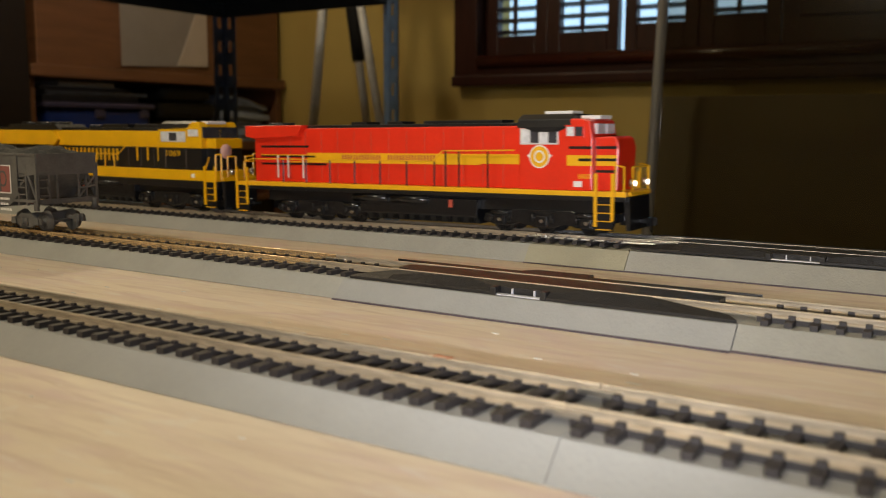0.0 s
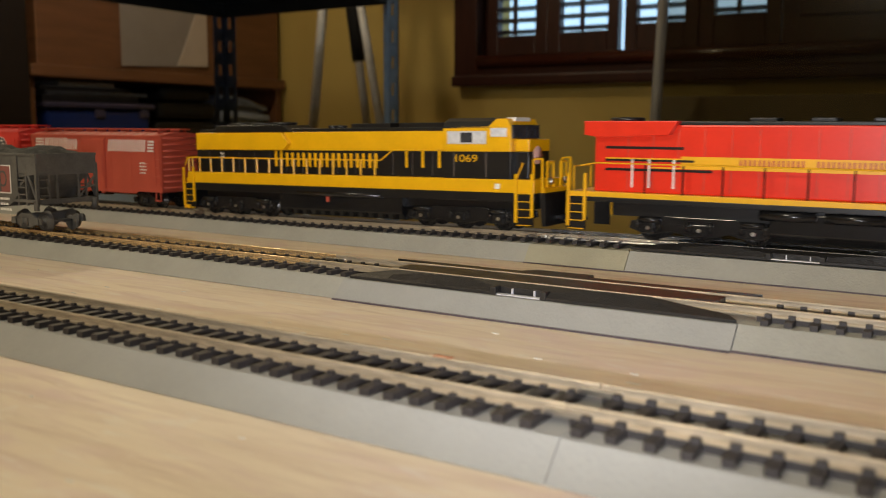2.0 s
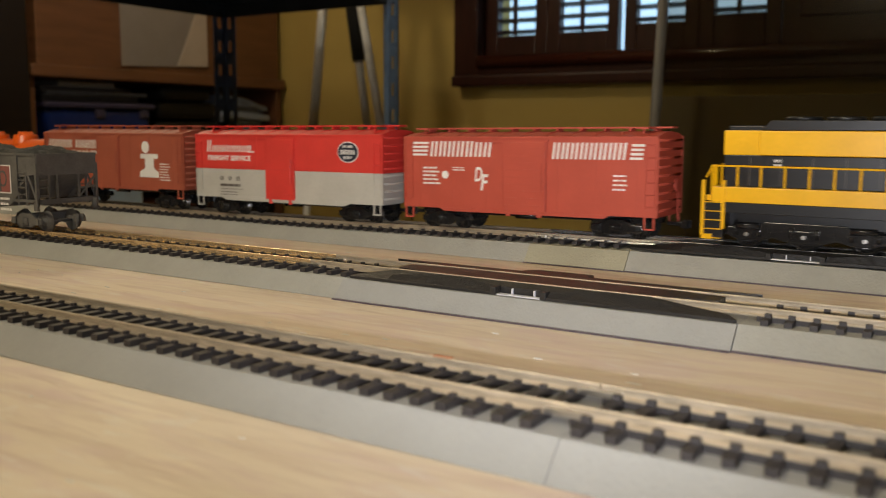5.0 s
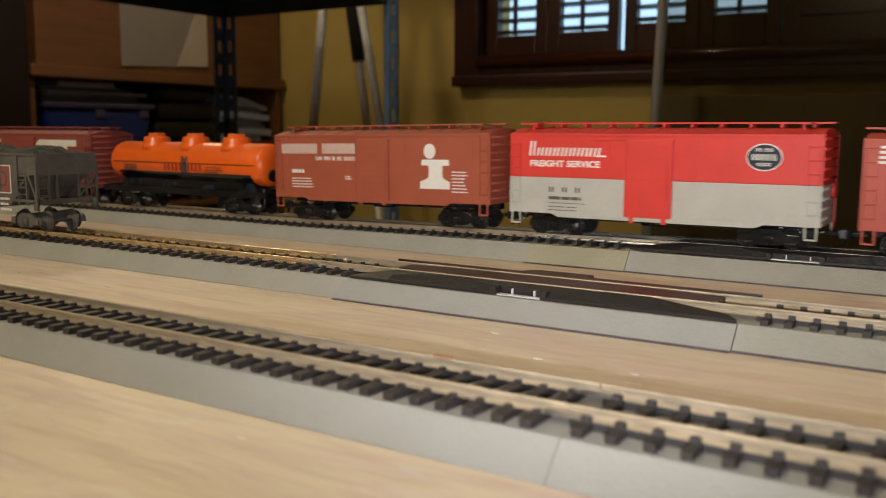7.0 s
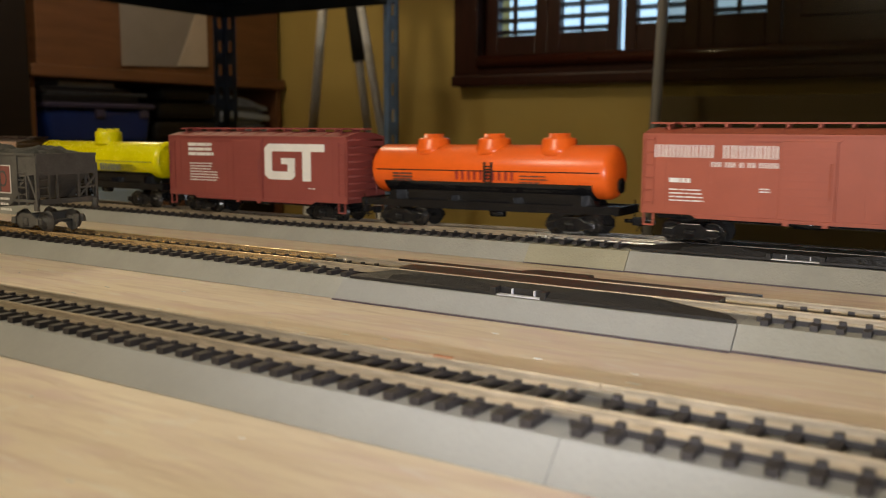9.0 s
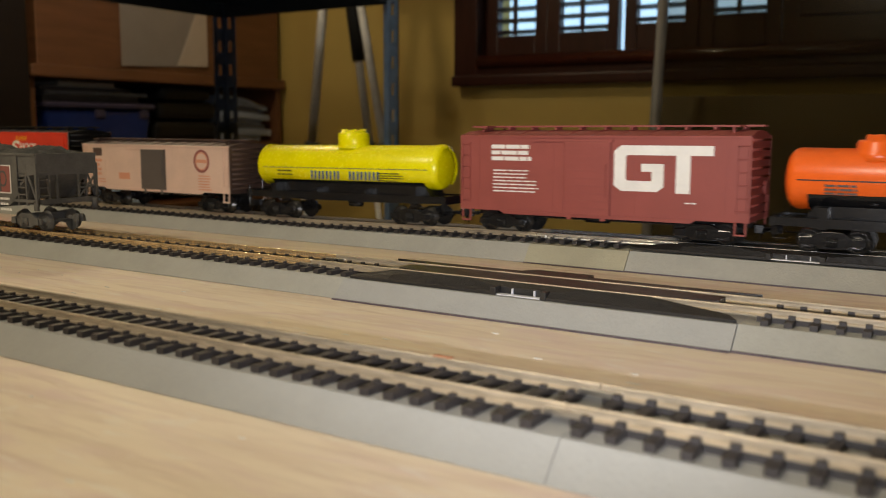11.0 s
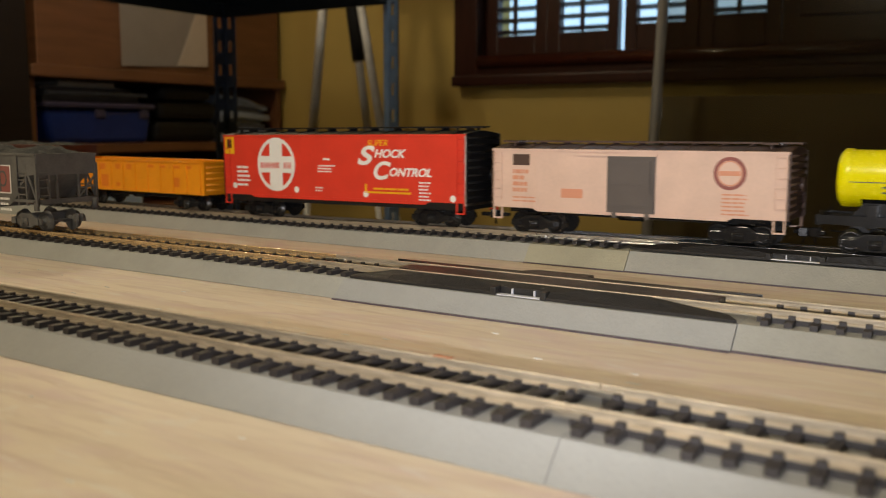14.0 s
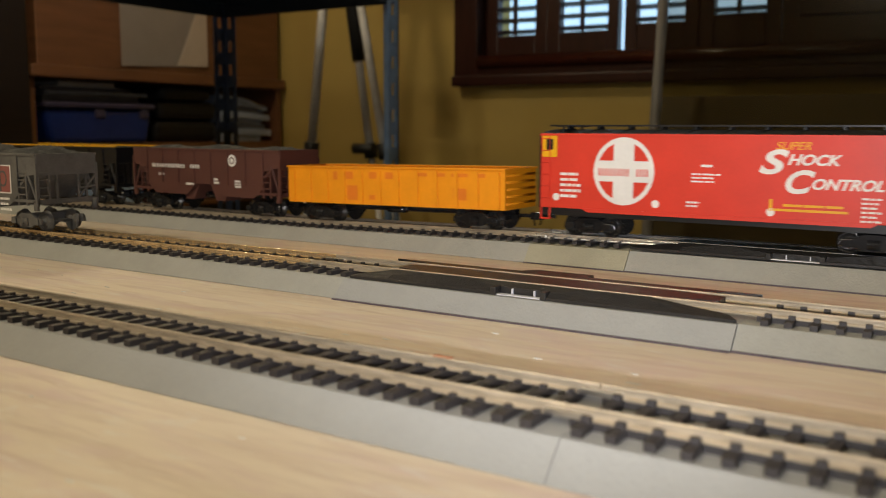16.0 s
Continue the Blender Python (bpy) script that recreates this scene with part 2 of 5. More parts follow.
def ramp(bm, share=1.0, above=-1.0, cuts=True):
    """Bends a piece of the rear track up along the shim; x in world metres."""
    if cuts:
        for i in range(11):
            bmesh.ops.bisect_plane(bm, geom=bm.verts[:] + bm.edges[:] + bm.faces[:], plane_co=(-0.345 + i * 0.0245, 0, 0), plane_no=(1, 0, 0))
    for v in bm.verts:
        if v.co.z > above:
            v.co.z += lift(v.co.x) * share
    return bm


def tie_mesh(width, chunky):
    bm = bmesh.new()
    box(bm, -width / 2, width / 2, -15.0, 15.0, 0, 1.7, bevel=0.0)
    for y in (-8.25, 8.25):
        for s in (-1, 1):
            w, hh = (0.95, 1.2) if chunky else (0.7, 0.8)
            box(bm, -w, w, y + s * 1.75 - 0.65, y + s * 1.75 + 0.65, 1.7, 1.7 + hh)
    me = bpy.data.meshes.new("tie")
    bm.to_mesh(me)
    bm.free()
    me.materials.append(TIE)
    return me


TIES = {False: tie_mesh(2.6, False), True: tie_mesh(2.25, True)}


def track(y, label, sections, shown, rails):
    """sections: (x0, x1, tie pitch, chunky); shown: the stretch whose ties are objects of their own; rails: (x0, x1, material)."""
    root = thing("model_track", label, "railway track", pose(0, y, BED), "model tracks on grey roadbed")
    far = bmesh.new()
    rise = lift if y == Y_FAR else (lambda x: 0.0)
    bend = ramp if y == Y_FAR else (lambda bm: bm)
    for x0, x1, pitch, chunky in sections:
        n = int((x1 - x0) / pitch)
        for i in range(n):
            x = x0 + (i + 0.5) * pitch
            if shown[0] < x < shown[1]:
                part("tie", TIES[chunky], None, root, at=pose(x, random.uniform(-0.0003, 0.0003), rise(x), 0, 0, random.uniform(-0.8, 0.8)))
            else:
                box(far, (x * 1000) - 1.5, (x * 1000) + 1.5, -15, 15, 0, 1.7)
    tagged(part("tie_strip", bend(far), TIE, root, "black plastic ties running out of view"), kind="stuff")
    for x0, x1, pitch, chunky in sections:
        if chunky:
            for y in (-8.25, 8.25):
                bm = bmesh.new()
                box(bm, x0 * 1000, x1 * 1000, y - 1.3, y + 1.3, 0.0, 1.5)
                part("tie_web", bend(bm), TIE, root)
    for x0, x1, mat in rails:
        for s in (-0.00825, 0.00825):
            part("rail", bend(rail_mesh(x0, x1)), mat, root, at=pose(0, s, 0.0016))
    for x0, _, _ in rails[1:]:
        for s in (-0.00825, 0.00825):
            bm = bmesh.new()
            box(bm, x0 * 1000 - 5, x0 * 1000 + 5, s * 1000 - 1.5, s * 1000 + 1.5, 1.6, 2.9, bevel=0.2)
            part("rail_joiner", bend(bm), SILVER, root)
    return root


def rerailer(y, x0, x1, clip, back_tab):
    """A black re-railing plate with tapered ends that fills the track level with its rails."""
    root = thing("rerailer", "black grained plastic rerailer plate set into the track", "rerailer", pose(0, y, BED), "rerailers")
    bend = ramp if y == Y_FAR else (lambda bm: bm)
    L = (x1 - x0) * 1000
    a, b = x0 * 1000, x1 * 1000
    bm = bmesh.new()
    prism(bm, [(a, -16.2), (clip[0] * 1000, -16.2), (clip[0] * 1000, -12.4), (clip[1] * 1000, -12.4), (clip[1] * 1000, -16.2), (b, -16.2), (b - 3, -14.0), (b - L * 0.2, -9.2), (a + L * 0.12, -9.2), (a + 2, -14.5)], 0.05, 3.6, "z")
    for v in bm.verts:
        if v.co.z > 0.003:
            v.co.z = (1.1 + (v.co.y * 1000 + 16.2) * 0.41) * MM
    for a0 in (clip[0] * 1000 - 1.2, clip[1] * 1000 - 1.0):
        box(bm, a0, a0 + 2.2, -16.6, -12.6, 0.05, 2.9, bevel=0.2)
    plate = part("front_plate", bend(bm), RERAIL, root)
    for i in range(9):
        for u, v in ((a + L * 0.12, clip[0] * 1000 - 1), (clip[1] * 1000 + 1, b - L * 0.14)):
            u, v = u + max(0, i - 4) * L * 0.018, v - max(0, i - 4) * L * 0.018
            bm = bmesh.new()
            box(bm, u, v, -15.6 + i * 0.68, -15.45 + i * 0.68, 1.3 + i * 0.28, 1.5 + i * 0.28)
            part("grain_ridge", bend(bm), RERAIL, plate)
    bm = bmesh.new()
    prism(bm, [(a + L * 0.10, -4.0), (a + L * 0.22, -7.2), (b - L * 0.2, -7.2), (b - L * 0.06, -4.0), (b - L * 0.06, 4.0), (b - L * 0.2, 7.2), (a + L * 0.22, 7.2), (a + L * 0.10, 4.0)], 0.05, 4.0, "z")
    part("middle_plate", bend(bm), RERAIL, root)
    bm = bmesh.new()
    prism(bm, [(a + L * 0.2, 9.5), (b - L * 0.2, 9.5), (b, 16.0), (a, 16.0)], 0.05, 3.8, "z")
    part("back_plate", bend(bm), RERAIL, root)
    if back_tab:
        bm = bmesh.new()
        prism(bm, [(back_tab[0] * 1000 - 5, 16), (back_tab[1] * 1000, 16), (back_tab[1] * 1000, 24), (back_tab[0] * 1000, 24)], 0.05, 3.4, "z")
        part("terminal_tab", bend(bm), RERAIL, root)
    bm = bmesh.new()
    c0, c1 = clip[0] * 1000, clip[1] * 1000
    box(bm, c0 + 0.6, c1 - 0.6, -16.1, -13.4, 0.15, 0.55, bevel=0.15)
    for i in range(2):
        a = c0 + (c1 - c0) * (0.30 + 0.45 * i)
        box(bm, a, a + 0.45, -13.6, -12.6, 0.3, 2.4)
    part("terminal_clip", bend(bm), CLIP, root, "bare silver wire clip")
    return root


def tracks():
    grey = "grey painted cork roadbed with bevelled shoulders"
    for y, x0, x1, mat, lab, sh in (
            (Y_NEAR, -2.3, -0.0684, CORK_B, grey, 0), (Y_NEAR, -0.06825, 2.1, CORK_B, grey + ", joined with a fine crack", 0),
            (Y_MID, -2.3, -0.2155, CORK, grey, 0), (Y_MID, -0.21538, -0.06626, CORK_B, "paler grey roadbed block under the rerailer", -0.0012), (Y_MID, -0.0662, 2.1, CORK, grey, 0),
            (Y_FAR, -2.3, -0.1985, CORK, grey, 0), (Y_FAR, -0.1984, -0.1472, CORK_C, "yellowed short piece of grey roadbed", -0.0006), (Y_FAR, -0.1471, 2.1, CORK, grey, 0)):
        rb = tagged(bed("roadbed", y, x0, x1, mat, lab, shift=sh), "", "roadbed", "roadbeds", "structure")
        if y > 0.2 and x1 > -0.19:
            bm = bmesh.new()
            box(bm, max(x0, -0.285), x1, y - 0.0238 + sh, y - 0.0226 + sh, 0.0001, 0.0006, 1)
            part("foot_line", bm, FOOTLINE, rb, "dark violet line at the foot")
    track(Y_NEAR, "black-tied model track with tarnished rails in front", [(-2.3, -0.0705, 0.00655, False), (-0.0695, 2.1, 0.0071, True)], (-0.55, 0.25), [(-2.3, -0.0705, RAIL), (-0.0702, 2.1, RAIL)])
    track(Y_MID, "model track with brass rails and a rerailer in it", [(-2.3, -0.2140, 0.0070, False), (-0.0625, 2.1, 0.0069, True)], (-0.9, 0.3), [(-2.3, -0.2400, BRASS), (-0.2397, 2.1, RAIL)])
    track(Y_FAR, "rear model track with bright rails that carries the running train", [(-2.3, -0.1480, 0.0070, False), (0.05, 2.1, 0.0070, True)], (-1.0, 0.4), [(-2.3, -0.1990, RAIL), (-0.1987, 2.1, STEEL)])
    rerailer(Y_MID, -0.2133, -0.0667, (-0.1500, -0.1310), (-0.1535, -0.1296))
    rerailer(Y_FAR, -0.1470, 0.0450, (-0.0855, -0.0640), None)
    bm = bmesh.new()
    box(bm, -2.6, 2.6, -0.62, 0.5, 0.0, 0.35, bevel=0.12)
    solo("rust_flake", bm, RUST, "small orange rust flake lying on a rail", "debris", at=pose(-0.1100, Y_NEAR + 0.00825, RAIL_TOP - 0.00008))


def sawdust():
    bm = bmesh.new()
    rnd = random.Random(11)
    for i in range(34):
        y = rnd.choice((rnd.uniform(0.195, 0.258), rnd.uniform(0.195, 0.258), rnd.uniform(0.316, 0.38), rnd.uniform(0.06, 0.138)))
        x = rnd.uniform(-0.45, 0.05) * (0.4 + y * 2)
        w, d = rnd.uniform(0.0006, 0.0022), rnd.uniform(0.0002, 0.0004)
        prism(bm, [(x - w, y), (x - w * 0.3, y - d), (x + w * 0.6, y - d * 0.7), (x + w, y), (x + w * 0.2, y + d), (x - w * 0.6, y + d * 0.6)], 0.0001, 0.0003, "z", 1)
    solo("sawdust", bm, WHITE, "pale flecks of dust on the plywood", "dust", kind="stuff")


sawdust()


# ---------------- running gear ----------------
CACHE = {}


def shared(key, build, mat):
    if key not in CACHE:
        bm = bmesh.new()
        build(bm)
        me = bpy.data.meshes.new(key)
        bm.to_mesh(me)
        bm.free()
        me.materials.append(mat)
        CACHE[key] = me
    return CACHE[key]


WHEELS = []


def wheelset(parent, x, r, gear):
    def build(bm):
        rod(bm, (0, -11.5, 0), (0, 11.5, 0), 0.9, 8)
        for s in (-1, 1):
            lathe(bm, [(s * 6.7, r + 0.8), (s * 7.4, r + 0.75), (s * 7.5, r), (s * 9.6, r - 0.15), (s * 9.7, r - 0.9), (s * 9.1, r - 1.1), (s * 9.0, 1.6), (s * 9.8, 1.4), (s * 9.9, 0.4)], (0, 0, 0), "y", 20)
            for i in range(4):
                a = math.tau * i / 4
                rod(bm, (math.cos(a) * r * 0.55, s * 8.9, math.sin(a) * r * 0.55), (math.cos(a) * r * 0.55, s * 9.3, math.sin(a) * r * 0.55), 0.5, 6)
    ob = part("wheelset", shared("wheelset_%g_%s" % (r, gear.name), build, gear), gear, parent, at=pose(x * MM, 0, r * MM))
    WHEELS.append((ob, x, r))
    return ob


def truck(car, x, mat=CHASSIS, gear=WHEEL, still=False, w=11.6):
    def side(s):
        def build(bm):
            out = [(-13, 3.6), (-12.6, 6.4), (-8, 6.8), (-4, 8.9), (4, 8.9), (8, 6.8), (12.6, 6.4), (13, 3.6), (7.5, 3.4), (4.2, 1.7), (-4.2, 1.7), (-7.5, 3.4)]
            prism(bm, out, s * w, s * (w + 1.5), "y", bevel=0.25)
            for a in (-9.5, 9.5):
                box(bm, a - 1.9, a + 1.9, s * (w + 1.5) - 0.3, s * (w + 2.6) - 0.3 if s > 0 else s * (w + 2.6) + 0.3, 3.2, 6.6, bevel=0.3)
            for a in (-1.6, 0, 1.6):
                rod(bm, (a, s * (w + 1.9), 2.6), (a, s * (w + 1.9), 6.6), 0.7, 8)
        return build
    root = part("truck", shared("truck_bolster_" + mat.name, lambda bm: box(bm, -3, 3, -11.2, 11.2, 4.0, 8.6, bevel=0.3), mat), mat, car, at=pose(x * MM, 0, 0))
    for s in (-1, 1):
        part("side_frame", shared("side_frame_%d_%s" % (s, mat.name), side(s), mat), mat, root)
    for a in (-9.5, 9.5):
        ob = wheelset(root, a, 4.8, gear)
        if still:
            WHEELS.pop()
    return root


def coupler(car, x, way, mat=CHASSIS):
    def build(bm):
        box(bm, 0, 7, -1.0, 1.0, 6.2, 8.0, bevel=0.25)
        prism(bm, [(6.5, -1.3), (10, -2.4), (11, -1.2), (9.6, 0.4), (11.2, 1.2), (10.4, 2.4), (7, 1.8)], 5.2, 9.0, "z", bevel=0.2)
        rod(bm, (8.2, -0.4, 5.4), (9.4, -1.4, 2.2), 0.4, 6)
    return part("coupler", shared("coupler_" + mat.name, build, mat), mat, car, at=pose(x * MM, 0, 0, 0, 0, 0 if way > 0 else 180))


CARS = []


def car_thing(name, label, x, category="railway car"):
    ob = thing(name, label, category, pose(x, Y_FAR, RAIL_TOP), "running model train")
    CARS.append((ob, x))
    return ob


# ---------------- boxcars ----------------
def piece(name, parent, dims, mat, at):
    """A small box that alike pieces share."""
    key = "%s_%s_%s" % (name, mat.name, "_".join("%.2f" % d for d in dims))
    a, b, c = dims
    return part(name, shared(key, lambda bm: box(bm, -a / 2, a / 2, -b / 2, b / 2, -c / 2, c / 2), mat), mat, parent, at=pose(at[0] * MM, at[1] * MM, at[2] * MM))


def boxcar(name, label, x0, x1, body, door, low=None, roof=None, end=None, z0=10.7, z1=49.0, ridge=51.6, board_z=54.0, board_mat=None,
           doors=(0, 0), ribs=0, seams=7, truck_in=21.0, half=17.6, door_style="ribs", trim=None):
    c = (x0 + x1) / 2
    h = (x1 - x0) * 500
    car = car_thing(name, label, c)
    roof, end = roof or body, end or body
    split = 27.9 if low else z0
    bm = bmesh.new()
    box(bm, -h, h, -half, half, split, z1, bevel=0.35)
    for s in (-1, 1):
        box(bm, -h, h, s * (half + 0.25) - 0.3, s * (half + 0.25) + 0.3, z1 - 1.2, z1 - 0.2)
    shell = part("body", bm, body, car)
    for s in (-1, 1):
        for i in range(seams):
            xx = -h + 2 * h * (i + 0.5) / seams
            if not doors[0] - 1 < xx < doors[1] + 1:
                piece("panel_seam", shell, (0.7, 0.26, z1 - split - 2), body, (xx, s * half, (split + z1) / 2))
    if low:
        bm = bmesh.new()
        box(bm, -h - 0.05, h + 0.05, -half - 0.05, half + 0.05, z0, split, bevel=0.2)
        for s in (-1, 1):
            prism(bm, [(-h + 1, z0), (-h + 22, z0), (-h + 26, z0 - 1.6), (h - 26, z0 - 1.6), (h - 22, z0), (h - 1, z0), (h - 1, z0 + 1), (-h + 1, z0 + 1)], s * half - 0.5, s * half + 0.1, "y")
        part("lower_body", bm, low, car, "light grey lower half")
    else:
        bm = bmesh.new()
        for s in (-1, 1):
            prism(bm, [(-h + 22, z0 + 0.4), (-h + 25, z0 - 1.3), (h - 25, z0 - 1.3), (h - 22, z0 + 0.4)], s * half - 0.6, s * half - 0.02, "y")
        part("side_sill", bm, body, car)
    bm = bmesh.new()
    prism(bm, [(-half - 0.3, z1 - 0.2), (half + 0.3, z1 - 0.2), (half * 0.55, ridge - 0.7), (0, ridge), (-half * 0.55, ridge - 0.7)], -h - 0.2, h + 0.2, "x", bevel=0.2)
    n = 11
    for i in range(n):
        xx = -h + 2 * h * (i + 0.5) / n
        prism(bm, [(-half - 0.2, z1 - 0.1), (half + 0.2, z1 - 0.1), (half * 0.55, ridge - 0.25), (0, ridge + 0.45), (-half * 0.55, ridge - 0.25)], xx - 0.5, xx + 0.5, "x")
    part("roof", bm, roof, car)
    if board_z:
        bm = bmesh.new()
        for i in range(3):
            box(bm, -h - 2.0, h + 2.0, -3.4 + i * 2.35, -3.4 + i * 2.35 + 2.1, board_z - 0.8, board_z)
        for i in range(n):
            xx = -h + 2 * h * (i + 0.5) / n
            box(bm, xx - 0.6, xx + 0.6, -3.2, 3.2, ridge - 0.3, board_z - 0.8)
        for s in (-1, 1):
            box(bm, s * (h - 9) - 3, s * (h - 9) + 3, -13, 13, board_z - 1.0, board_z - 0.2)
            for q in (-11, 11):
                box(bm, s * (h - 9) - 0.5, s * (h - 9) + 0.5, q - 0.4, q + 0.4, ridge - 2.4, board_z - 0.9)
        part("running_board", bm, board_mat or roof, car)
    for s in (-1, 1):
        for za, zb, mat in ((z0, split, low), (split, z1, end)) if low else ((z0, z1, end),):
            bm = bmesh.new()
            for y in (-half + 0.6, half - 0.6):
                box(bm, s * h - 0.5, s * h + 0.5, y - 0.6, y + 0.6, za, zb)
            box(bm, s * h - 0.3, s * h + 0.3, -half + 0.35, half - 0.35, za + 0.1, zb - 0.1)
            wall = part("end_wall", bm, mat, car)
            for i in range(9):
                zr = z0 + 3 + (z1 - z0 - 5) * i / 8
                if za < zr < zb:
                    rib = shared("rib_%g_%s" % (half, mat.name), lambda b: rod(b, (0, -half + 2, 0), (0, half - 2, 0), 0.75, 8), mat)
                    part("rib", rib, mat, wall, at=pose(s * h * MM, 0, zr * MM))
        bm = bmesh.new()
        rod(bm, (s * (h + 1.6), 9, z0 + 14), (s * (h + 0.2), 9, z0 + 14), 3.4, 18)
        rod(bm, (s * (h + 1.2), 9, z0 - 2), (s * (h + 1.2), 9, z0 + 14), 0.35, 6)
        part("brake_wheel" if s < 0 else "brake_box", bm, end, car)
        for q in (-1, 1):
            xa = s * (h - 3.0) - 2.4
            top = min(z0 + 34, z1 - 1.5)
            for za, zb, mat in ((z0 + 4, split, low), (split, top, body)) if low else ((z0 + 4, top, trim or body),):
                bm = bmesh.new()
                for e in (xa + 0.2, xa + 4.6):
                    box(bm, e - 0.15, e + 0.15, q * (half + 0.25) - 0.25, q * (half + 0.25) + 0.25, za, zb)
                for zc in range(6):
                    zr = z0 + 5 + zc * (top - z0 - 6) / 5
                    if za <= zr < zb:
                        rod(bm, (xa, q * (half + 0.6), zr), (xa + 4.8, q * (half + 0.6), zr), 0.22, 6)
                part("ladder", bm, mat, car)
        for q in (-1, 1):
            bm = bmesh.new()
            xa = s * (h - 3.2)
            for e in (-2.2, 2.2):
                box(bm, xa + e - 0.35, xa + e + 0.35, q * half - 0.35, q * half + 0.35, z0 - 5.2, z0 + 0.5)
            box(bm, xa - 2.5, xa + 2.5, q * half - 0.7, q * half + 0.7, z0 - 5.6, z0 - 4.9)
            part("stirrup_step", bm, trim or low or body, car)
        coupler(car, s * (h - 0.5), s)
        truck(car, s * (h - truck_in))
    if doors[1] > doors[0]:
        d0, d1 = doors
        for s in (-1, 1):
            bm = bmesh.new()
            zt = z1 - 3.0
            box(bm, d0, d1, s * (half + 0.55) - 0.55, s * (half + 0.55) + 0.55, z0 + 0.2, zt, bevel=0.2)
            nr = 9 if door_style == "ribs" else 3
            for e in (d0 + 0.3, d1 - 0.9):
                box(bm, e, e + 0.6, s * (half + 1.1) - 0.25, s * (half + 1.1) + 0.25, z0 + 0.2, zt)
            for e in (d0 + 2.5, d1 - 4.5):
                box(bm, e, e + 2.2, s * (half + 0.5) - 0.5, s * (half + 0.5) + 0.5, z0 - 2.4, z0 + 0.2)
            dr = part("door", bm, door, car)
            for i in range(nr):
                piece("door_rib", dr, (d1 - d0 - 2.4, 0.44, 0.9), door, ((d0 + d1) / 2, s * (half + 1.1), z0 + 3 + (zt - z0 - 6) * i / (nr - 1)))
            bm = bmesh.new()
            rod(bm, (d1 - 2.2, s * (half + 1.5), z0 + 9), (d1 - 2.2, s * (half + 1.5), z0 + 24), 0.35, 6)
            part("latch_rod", bm, door, dr)
            bm = bmesh.new()
            box(bm, d0 - 16, d1 + 1, s * (half + 0.5) - 0.45, s * (half + 0.5) + 0.45, zt, zt + 1.2)
            part("door_track", bm, body, car)
            bm = bmesh.new()
            box(bm, d0 - 16, d1 + 1, s * (half + 0.5) - 0.45, s * (half + 0.5) + 0.45, z0 - 0.7, z0 + 0.15)
            part("door_track", bm, low or body, car)
    under(car, h, z0)
    return car, h, -half - 0.02


def under(car, h, z0):
    bm = bmesh.new()
    box(bm, -h + 2, h - 2, -2.6, 2.6, z0 - 3.4, z0 + 0.2)
    for i in range(5):
        xx = -h * 0.6 + 1.2 * h * i / 4
        box(bm, xx - 0.6, xx + 0.6, -14, 14, z0 - 1.8, z0 + 0.1)
    rod(bm, (-8, -6, z0 - 2.6), (4, -6, z0 - 2.6), 2.0, 12)
    rod(bm, (12, 6, z0 - 2.4), (18, 6, z0 - 2.4), 1.6, 12)
    rod(bm, (-h * 0.5, -5, z0 - 3.4), (h * 0.5, -5, z0 - 3.4), 0.35, 6)
    part("underframe", bm, CHASSIS, car, "black underframe with brake gear")


def disc(parent, x, z, rx, rz, y, mat, name="emblem", inner=0.0, seg=28, depth=0.16):
    bm = bmesh.new()
    outs = [(x + rx * math.cos(math.tau * i / seg), z + rz * math.sin(math.tau * i / seg)) for i in range(seg)]
    if inner:
        ins = [(x + (px - x) * inner, z + (pz - z) * inner) for px, pz in outs]
        rings = [[bm.verts.new((px * MM, yy * MM, pz * MM)) for px, pz in pts] for pts, yy in ((outs, y), (outs, y - depth), (ins, y - depth), (ins, y))]
        for a, b in zip(rings, rings[1:] + rings[:1]):
            for i in range(seg):
                j = (i + 1) % seg
                bm.faces.new((a[i], a[j], b[j], b[i]))
        bmesh.ops.recalc_face_normals(bm, faces=bm.faces)
    else:
        prism(bm, outs, y - depth, y, "y")
    return part(name, bm, mat, parent)


def block(parent, x0, x1, z0, z1, y, mat, name="emblem", depth=0.16):
    bm = bmesh.new()
    box(bm, x0, x1, y - depth, y, z0, z1)
    return part(name, bm, mat, parent)


